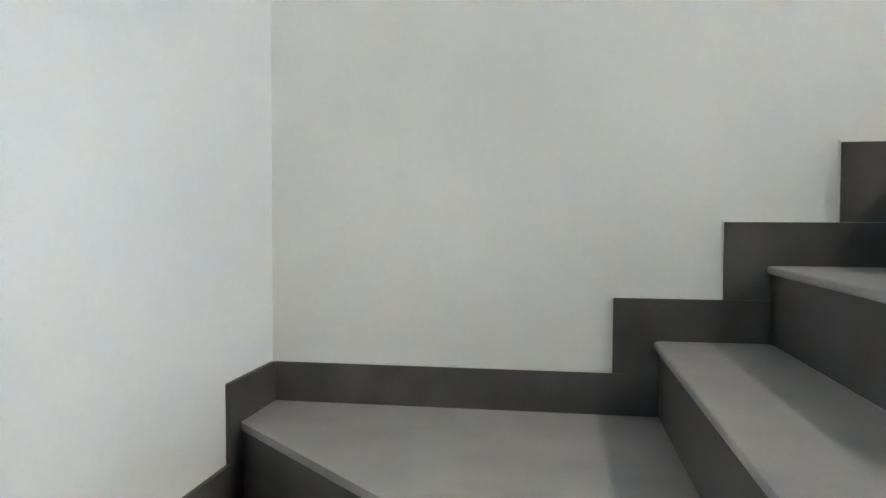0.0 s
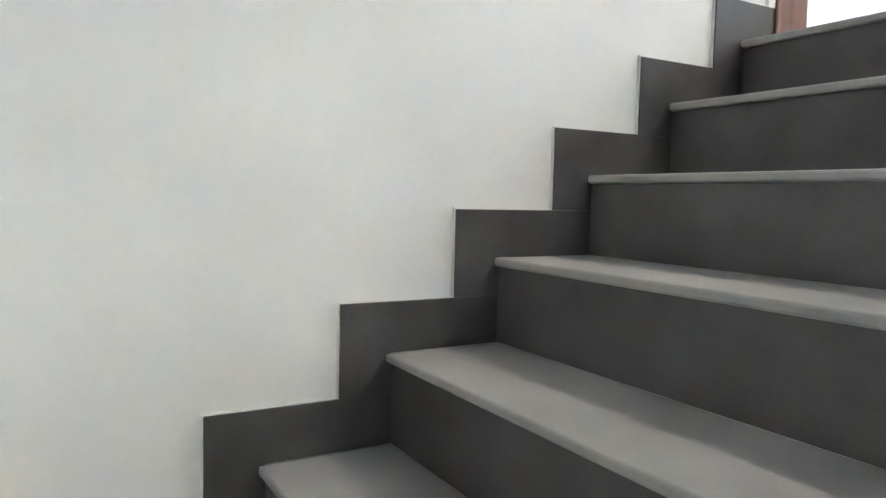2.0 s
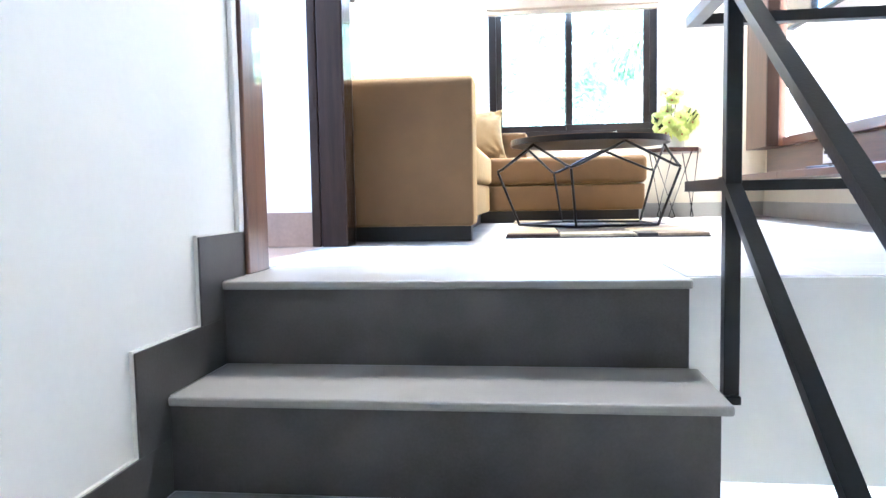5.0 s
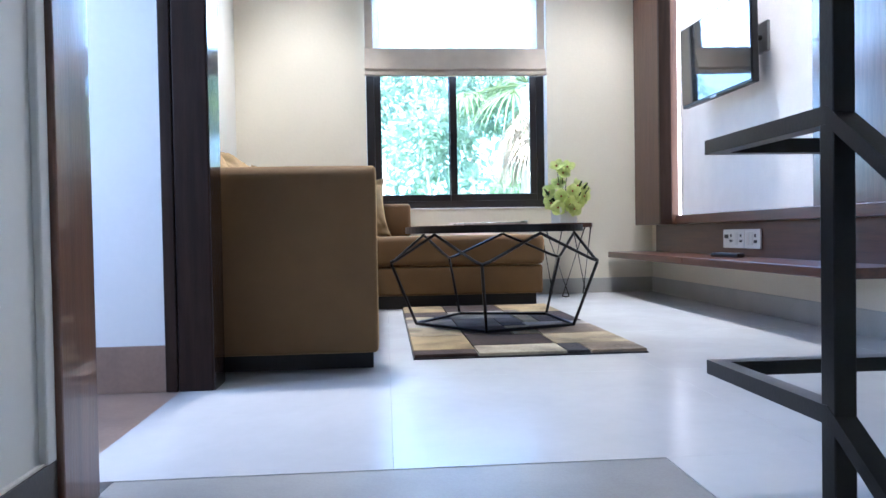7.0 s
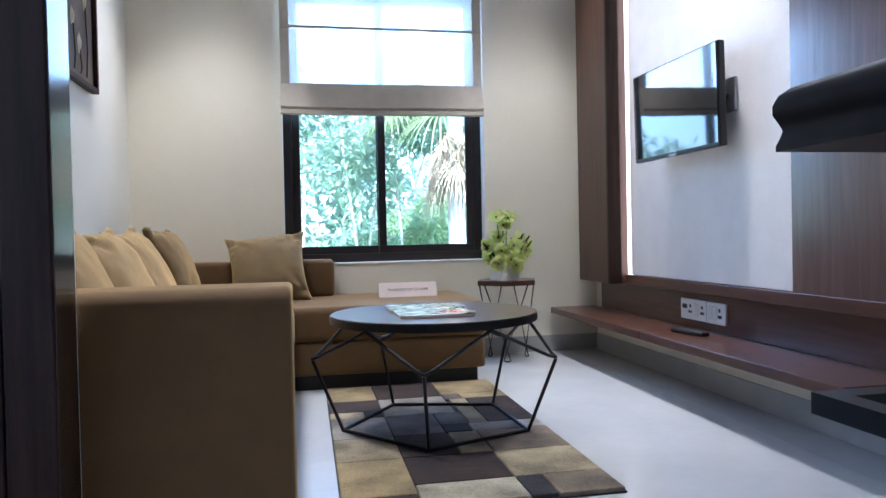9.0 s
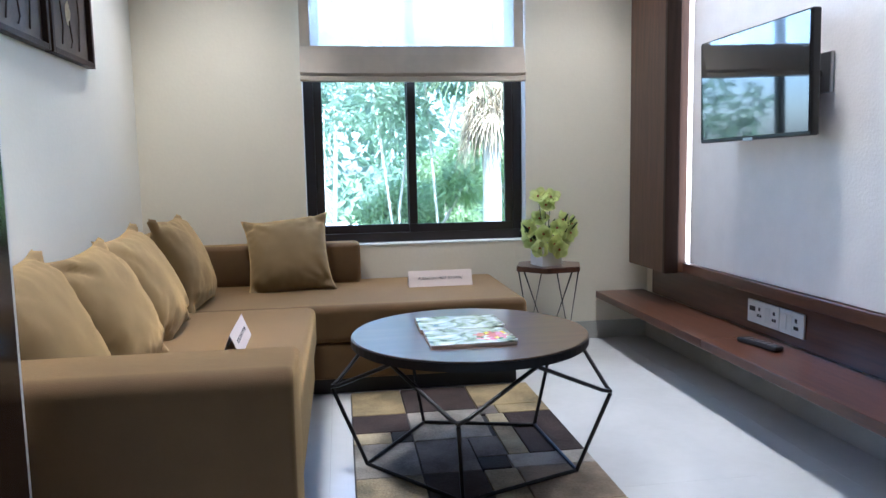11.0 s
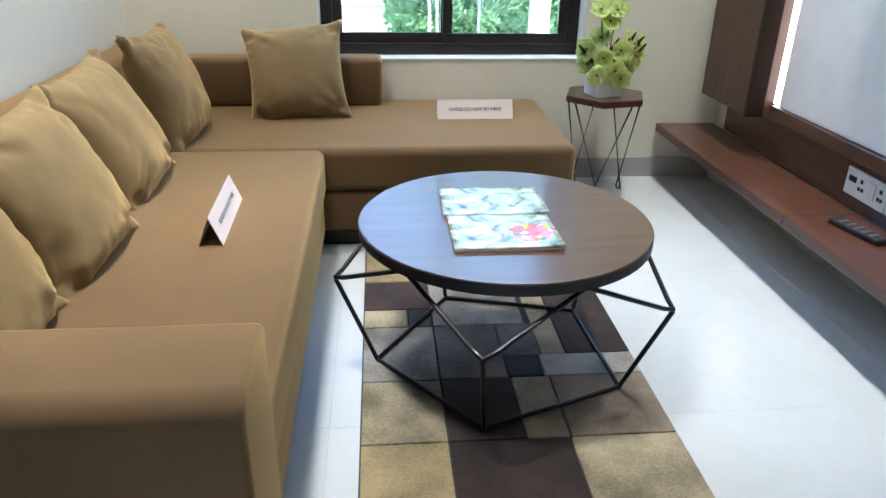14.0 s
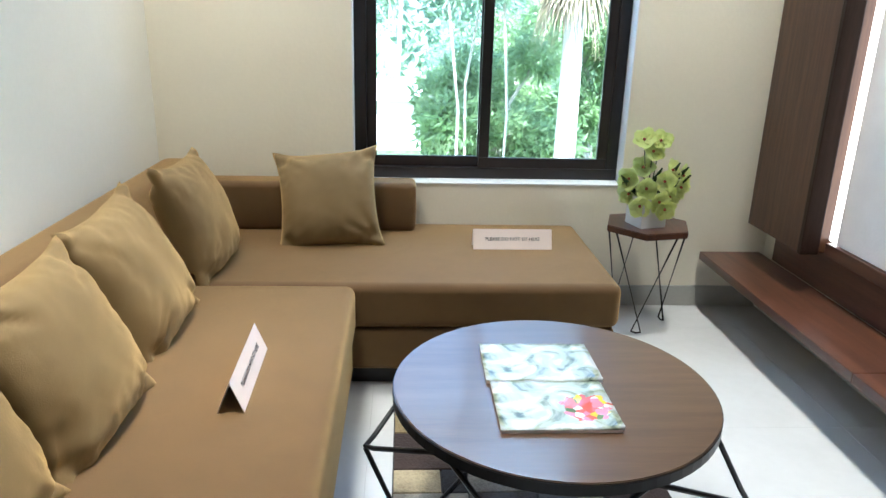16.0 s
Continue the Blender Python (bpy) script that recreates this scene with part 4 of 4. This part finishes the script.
VX, VY, VZ = 1.625, 3.575, 0.47
vase = thing("vase", (VX, VY, VZ), "square white ceramic vase on the side table", "vase")
VM = pose(VX, VY, VZ, 0, 0, 16)
b = bmesh.new()
for x0, x1, y0, y1 in ((-0.06, 0.06, -0.06, -0.054), (-0.06, 0.06, 0.054, 0.06), (-0.06, -0.054, -0.054, 0.054), (0.054, 0.06, -0.054, 0.054)):
    box(x0, x1, y0, y1, 0, 0.125, 0.001, 1, b)
box(-0.054, 0.054, -0.054, 0.054, 0, 0.1, bm=b)
part("body", turned(b, VM), M_VASE, vase)

orch = thing("orchids", (VX, VY, VZ + 0.1), "yellow-green artificial orchids with red lips in a white vase", "flowers")


def petal(c, normal, across, length, width):
    """A cupped rounded petal starting at c, along across."""
    b = bmesh.new()
    side_v = normal.cross(across).normalized()
    rows = []
    for i in range(6):
        t = i / 5
        wd = width * math.sin(math.pi * (0.12 + 0.83 * t)) ** 0.8
        rows.append([b.verts.new(c + across * (length * t) + side_v * (wd * s / 2) + normal * (0.014 * t * t * 1.2 + 0.007 * abs(s))) for s in (-1, -0.5, 0, 0.5, 1)])
    for p, q in zip(rows, rows[1:]):
        for i in range(4):
            b.faces.new((p[i], p[i + 1], q[i + 1], q[i]))
    bmesh.ops.solidify(b, geom=b.faces[:], thickness=0.0012)
    return b


rr = random.Random(12)
heads = [(-0.075, 0.13, 0.02), (-0.03, 0.17, -0.05), (0.02, 0.12, -0.07), (0.075, 0.13, -0.03), (0.12, 0.17, -0.02), (-0.09, 0.20, -0.01), (-0.035, 0.245, 0.0), (0.04, 0.20, -0.05), (0.085, 0.235, 0.0), (-0.01, 0.315, -0.02), (-0.045, 0.36, -0.01), (0.025, 0.355, 0.0), (0.0, 0.10, 0.06), (0.07, 0.16, 0.06), (-0.06, 0.17, 0.07), (0.045, 0.09, -0.075), (-0.055, 0.10, -0.065), (0.14, 0.21, 0.02)]
for dx, dz, dy in heads:
    c = Vector((VX + dx, VY + dy, VZ + dz))
    out_v = (Vector((dx, dy - 0.09, (dz - 0.16) * 0.6)) + Vector((rr.uniform(-0.04, 0.04), -0.03, rr.uniform(-0.02, 0.03)))).normalized()
    stem_b = rod([(VX + dx * 0.2, VY + dy * 0.2, VZ + 0.10), (VX + dx * 0.7, VY + dy * 0.6, VZ + 0.05 + dz * 0.6), c], 0.0025, sides=5)
    part("stem", stem_b, M_STEM, orch)
    e1 = out_v.cross(Vector((0, 0, 1))).normalized()
    e2 = e1.cross(out_v).normalized()
    spin = rr.uniform(0, 6.28)
    bl = part("blossom", petal(c, out_v, (e1 * math.cos(spin) + e2 * math.sin(spin)).normalized(), 0.05, 0.055), M_PETAL, orch, smooth=True)
    for k in range(1, 5):
        a = spin + 2 * math.pi * k / 5
        part("petal", petal(c, out_v, (e1 * math.cos(a) + e2 * math.sin(a)).normalized(), rr.uniform(0.046, 0.058), rr.uniform(0.054, 0.068)), M_PETAL, bl, smooth=True)
    lip = bmesh.new()
    bmesh.ops.create_icosphere(lip, subdivisions=1, radius=0.007)
    bmesh.ops.translate(lip, vec=c + out_v * 0.01, verts=lip.verts)
    part("lip", lip, M_LIP, bl, "small red lip")
for dx, dy, dz, tx, tz in ((0.06, 0.02, 0.13, 0.155, 0.25), (0.05, 0.03, 0.13, 0.12, 0.265), (0.07, 0.0, 0.13, 0.16, 0.22), (-0.05, 0.0, 0.13, -0.135, 0.215), (-0.05, 0.02, 0.12, -0.12, 0.18), (0.0, 0.04, 0.12, 0.05, 0.24)):
    a = Vector((VX + dx, VY + dy, VZ + dz))
    d = Vector((tx - dx, -0.01, tz - dz))
    part("leaf", petal(a, Vector((0, -1, 0.2)).normalized(), d.normalized(), d.length, 0.022), M_STEM, orch, smooth=True)

# ---- pictures on the left wall ----


def picture(y0, y1, z0, z1, seed):
    x = XL
    p = thing("picture", (x, (y0 + y1) / 2, z0), "dark framed relief of pale gold stems and leaves", "picture", "pictures over the sofa")
    part("backing", box(x + 0.001, x + 0.014, y0 + 0.012, y1 - 0.012, z0 + 0.012, z1 - 0.012), M_PICBACK, p)
    fb = part("frame", box(x + 0.001, x + 0.034, y0, y0 + 0.022, z0, z1, 0.002), M_WOODD, p)
    part("frame_side", box(x + 0.001, x + 0.034, y1 - 0.022, y1, z0, z1, 0.002), M_WOODD, fb)
    part("frame_bottom", box(x + 0.001, x + 0.034, y0 + 0.022, y1 - 0.022, z0, z0 + 0.022, 0.002), M_WOODD, fb)
    part("frame_top", box(x + 0.001, x + 0.034, y0 + 0.022, y1 - 0.022, z1 - 0.022, z1, 0.002), M_WOODD, fb)
    r = random.Random(seed)
    for k in range(3):
        yb = y0 + (y1 - y0) * (0.3 + 0.2 * k)
        zt = z0 + (0.24, 0.15, 0.36)[k]
        part("stem", rod([(x + 0.018, yb, z0 + 0.05), (x + 0.02, yb + 0.012, (z0 + zt) / 2), (x + 0.02, yb - 0.01, zt)], 0.003, sides=5), M_WOODD, p)
        b = bmesh.new()
        n = 9
        ring = [b.verts.new((x + 0.017, yb - 0.01 + 0.024 * r.uniform(0.8, 1.2) * math.cos(2 * math.pi * i / n), zt + 0.03 + 0.045 * r.uniform(0.8, 1.2) * math.sin(2 * math.pi * i / n))) for i in range(n)]
        tip = b.verts.new((x + 0.028, yb - 0.01, zt + 0.03))
        for i in range(n):
            b.faces.new((ring[i], ring[(i + 1) % n], tip))
        bmesh.ops.solidify(b, geom=b.faces[:], thickness=0.003)
        part("gold_leaf", b, M_PICGOLD, p, "pale gold leaf")


picture(2.70, 3.14, 1.425, 2.02, 3)
picture(2.24, 2.68, 1.425, 2.02, 5)

# ---- ceiling fittings ----
for dx, dy in DOWN:
    dl = thing("downlight", (dx, dy, CEIL), "round recessed ceiling downlight, switched on", "downlight", "ceiling downlights")
    part("rim", cyl(dx, dy, CEIL - 0.008, CEIL - 0.0005, 0.055, 24), M_PLASTIC, dl)
    part("diffuser", cyl(dx, dy, CEIL - 0.0095, CEIL - 0.0082, 0.035, 20), M_LAMP, dl, "glowing diffuser")

# ---- outdoors ----
GZ = -3.2
gb = bmesh.new()
gv = [gb.verts.new(p) for p in ((-600, 3.98, GZ), (600, 3.98, GZ), (600, 1500, GZ), (-600, 1500, GZ))]
gb.faces.new(gv)
setting("ground", gb, M_GROUND, "grassy ground outside the window", "ground")


def leaf_cloud(name, clumps, count, size, material, parent, seed, label=""):
    """Many small folded leaves scattered over the shells of clumps (x, y, z, rx, ry, rz)."""
    r = np.random.RandomState(seed)
    org = ORG[parent]
    verts, faces = [], []
    weight = np.array([c[3] * c[5] for c in clumps])
    pick = r.choice(len(clumps), count, p=weight / weight.sum())
    for ci in pick:
        cx, cy, cz, ax, ay, az = clumps[ci]
        d = r.normal(size=3)
        d /= np.linalg.norm(d)
        rad = 0.45 + 0.6 * r.rand() ** 0.6
        p = np.array((cx + d[0] * ax * rad - org.x, cy + d[1] * ay * rad - org.y, cz + d[2] * az * rad - org.z))
        t = r.normal(size=3) + d * 0.8 + np.array((0, 0, -0.4))
        t /= np.linalg.norm(t)
        s = np.cross(t, r.normal(size=3))
        s /= np.linalg.norm(s)
        nrm = np.cross(t, s)
        ln, wd = size * r.uniform(0.6, 1.3), size * r.uniform(0.25, 0.45)
        k = len(verts)
        verts += [tuple(p), tuple(p + t * ln * 0.5 + s * wd * 0.5 + nrm * wd * 0.2), tuple(p + t * ln), tuple(p + t * ln * 0.5 - s * wd * 0.5 + nrm * wd * 0.2)]
        faces += [(k, k + 1, k + 2), (k, k + 2, k + 3)]
    me = bpy.data.meshes.new(name)
    me.from_pydata(verts, [], faces)
    me.materials.append(material)
    o = new(name, me)
    o.parent = parent
    if label:
        o["label"] = label
    return o


def tree(x, y, height, spread, seed, material, count, size, trunk_r=0.09, label="leafy green tree outside the window"):
    r = random.Random(seed)
    t = thing("tree", (x, y, GZ), label, "tree", "trees outside the window")
    b = bmesh.new()
    pts = [(x, y, GZ - 0.05), (x + r.uniform(-0.2, 0.2), y, GZ + height * 0.4), (x + r.uniform(-0.4, 0.4), y, GZ + height * 0.8)]
    rod(pts, trunk_r, b, 8)
    clumps = []
    for i in range(11):
        a, h = r.uniform(0, 6.28), r.uniform(0.25, 1.0)
        d = spread * r.uniform(0.25, 0.8) * (1.15 - 0.5 * h)
        c = (x + d * math.cos(a), y + d * math.sin(a), GZ + height * h)
        s = spread * r.uniform(0.22, 0.42)
        clumps.append((*c, s, s, s * r.uniform(0.6, 0.9)))
        rod([(x, y, GZ + height * max(0.15, h - 0.25)), (*c[:2], c[2] - s * 0.2)], trunk_r * 0.35, b, 5)
    part("trunk", b, M_BARK, t)
    leaf_cloud("crown", clumps, count, size, material, t, seed + 1)


tree(-2.6, 15.0, 7.0, 2.6, 1, M_LEAF2, 5200, 0.22)
tree(0.2, 33.0, 11.0, 5.0, 2, M_LEAF2, 5200, 0.22)
tree(2.3, 13.0, 4.0, 1.7, 3, M_LEAF, 9000, 0.19)
tree(4.3, 14.5, 4.9, 2.1, 4, M_LEAF, 9000, 0.20)
tree(3.6, 20.0, 7.5, 3.0, 5, M_LEAF2, 5000, 0.26)
tree(7.2, 19.0, 6.6, 3.0, 6, M_LEAF, 8000, 0.3)
tree(-2.6, 13.0, 3.7, 1.6, 7, M_LEAF2, 7000, 0.18)
tree(3.0, 16.5, 4.2, 1.8, 8, M_LEAF, 7000, 0.19)
tree(-4.8, 19.0, 7.0, 3.0, 9, M_LEAF, 7000, 0.3)
for x, y, h, sd in ((1.33, 11.2, 6.4, 21), (1.62, 12.0, 7.0, 22), (-0.35, 12.8, 6.6, 23), (-0.15, 32.6, 11.0, 24), (2.05, 11.6, 6.2, 25)):
    r = random.Random(sd)
    t = thing("slender_tree", (x, y, GZ), "slender pale-stemmed tree with few leaves", "tree", "trees outside the window")
    tip = (x + r.uniform(-0.5, 0.5), y, GZ + h)
    part("trunk", rod([(x, y, GZ - 0.05), (x + r.uniform(-0.12, 0.12), y, GZ + h * 0.5), tip], 0.022, sides=7), M_BARK, t, "slim pale stem")
    leaf_cloud("crown", [(tip[0] + r.uniform(-0.6, 0.6), y + r.uniform(-0.5, 0.5), tip[2] - 0.4 * k, 0.55, 0.5, 0.4) for k in range(4)], 900, 0.2, M_LEAF2, t, sd)

# fan palm with a skirt of dry leaves
PX, PY = 2.72, 10.0
palm = thing("fan_palm", (PX, PY, GZ), "fan palm with a pale trunk and a dry leaf skirt", "palm tree", "trees outside the window")
b = bmesh.new()
rings = []
for i in range(15):
    t = i / 14
    rad = 0.17 - 0.055 * t + 0.10 * max(0, 0.12 - t) / 0.12
    rings.append([b.verts.new((PX + rad * math.cos(a), PY + rad * math.sin(a), GZ - 0.05 + 5.95 * t)) for a in (2 * math.pi * k / 12 for k in range(12))])
for p, q in zip(rings, rings[1:]):
    for k in range(12):
        b.faces.new((p[k], p[(k + 1) % 12], q[(k + 1) % 12], q[k]))
part("trunk", b, M_BARK, palm, "pale palm trunk", True)


def fan(centre, az, droop, stalk, blade, seed, material, name):
    """One fan leaf: a stalk and many narrow blades that hang at their tips."""
    r = random.Random(seed)
    c = Vector(centre)
    out_v = Vector((math.cos(az), math.sin(az), 0))
    d = (out_v * math.cos(droop) + Vector((0, 0, math.sin(droop)))).normalized()
    hub = c + d * stalk
    b = rod([c, c + d * stalk * 0.5 + Vector((0, 0, 0.04)), hub], 0.014, sides=5)
    s = d.cross(Vector((0, 0, 1))).normalized()
    u = s.cross(d)
    for k in range(26):
        a = radians(-125 + 250 * k / 25)
        dv = (d * math.cos(a) + s * math.sin(a)).normalized()
        sv = dv.cross(u).normalized()
        ln = blade * r.uniform(0.85, 1.1) * (1 - 0.25 * abs(a) / 2.2)
        wd = 0.045
        prev = None
        for i in range(6):
            t = i / 5
            p = hub + dv * (ln * t * (1 - 0.18 * t)) + Vector((0, 0, -0.55 * ln * t ** 2.4)) + u * (0.03 * math.sin(k))
            w = wd * (1 - t) ** 0.7 * (0.35 + t if t < 0.3 else 1)
            cur = (b.verts.new(p + sv * w / 2), b.verts.new(p + u * w * 0.25), b.verts.new(p - sv * w / 2))
            if prev:
                b.faces.new((prev[0], prev[1], cur[1], cur[0]))
                b.faces.new((prev[1], prev[2], cur[2], cur[1]))
            prev = cur
    part(name, b, material, palm)


rr = random.Random(8)
for k in range(26):
    fan((PX, PY, GZ + 5.9), 2.4 * k, radians(rr.uniform(-28, 62)), rr.uniform(0.7, 1.1), rr.uniform(0.8, 1.05), 30 + k, M_FROND, "frond")
for k in range(16):
    fan((PX, PY, GZ + 5.75 - 0.03 * k), 2.4 * k + 1, radians(rr.uniform(-72, -52)), rr.uniform(0.35, 0.55), rr.uniform(0.6, 0.8), 70 + k, M_DRY, "dry_leaf")

# far woods behind
woods = thing("far_woods", (0, 38, GZ), "dense green woods behind the garden", "woods", kind="stuff")
rw = random.Random(3)
leaf_cloud("leaf_mass", [(rw.uniform(-20, 26), rw.uniform(35, 41), GZ + rw.uniform(0.5, 9.5), 2.2, 1.6, 1.7) for k in range(90)], 15000, 0.75, M_LEAF2, woods, 77)

# white outbuilding
ob_h = thing("outbuilding", (-3.2, 28, GZ), "low white outbuilding with a flat overhanging roof", "building")
part("wall", box(-8.0, 1.3, 25.8, 31, GZ, -1.45), M_ROOF, ob_h)
part("roof", box(-8.3, 1.64, 25.4, 31.4, -1.45, -1.22, 0.02), M_ROOF, ob_h)

# ---- storey below, seen through the well ----
cab = thing("low_cabinet", (1.9, -0.55, LOW), "low brown wooden cabinet on the storey below", "cabinet")
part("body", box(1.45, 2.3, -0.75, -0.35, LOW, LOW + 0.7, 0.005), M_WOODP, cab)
part("top", box(1.43, 2.32, -0.77, -0.33, LOW + 0.7, LOW + 0.73, 0.004), M_WOODY, cab)

# ---- floor tiles ----


def clip_box(x0, x1, y0, y1):
    return box(x0, x1, y0, y1, -0.012, 0.0, 0.0003, 1)


TS, GAP = 0.8, 0.00025
xs = [XL] + [x for x in (-0.31 + TS * k for k in range(5)) if XL < x < XW] + [XW]
ys = [0.07] + [y for y in (0.334 + TS * k for k in range(6)) if y < YW] + [YW]
for i in range(len(xs) - 1):
    for j in range(len(ys) - 1):
        x0, x1, y0, y1 = xs[i] + GAP, xs[i + 1] - GAP, ys[j] + GAP, ys[j + 1] - GAP
        if y1 < 0.34:
            x0 = max(x0, SW + GAP)
        elif y0 < 1.18:
            if y1 > 1.18 and x0 < -0.075:
                part("floor_tile", clip_box(x0, -0.075 - GAP, 1.18, y1), M_FLOOR, floor)
            x0 = max(x0, -0.075 + GAP)
        if x1 - x0 > 0.02:
            part("floor_tile", clip_box(x0, x1, y0, y1), M_FLOOR, floor)
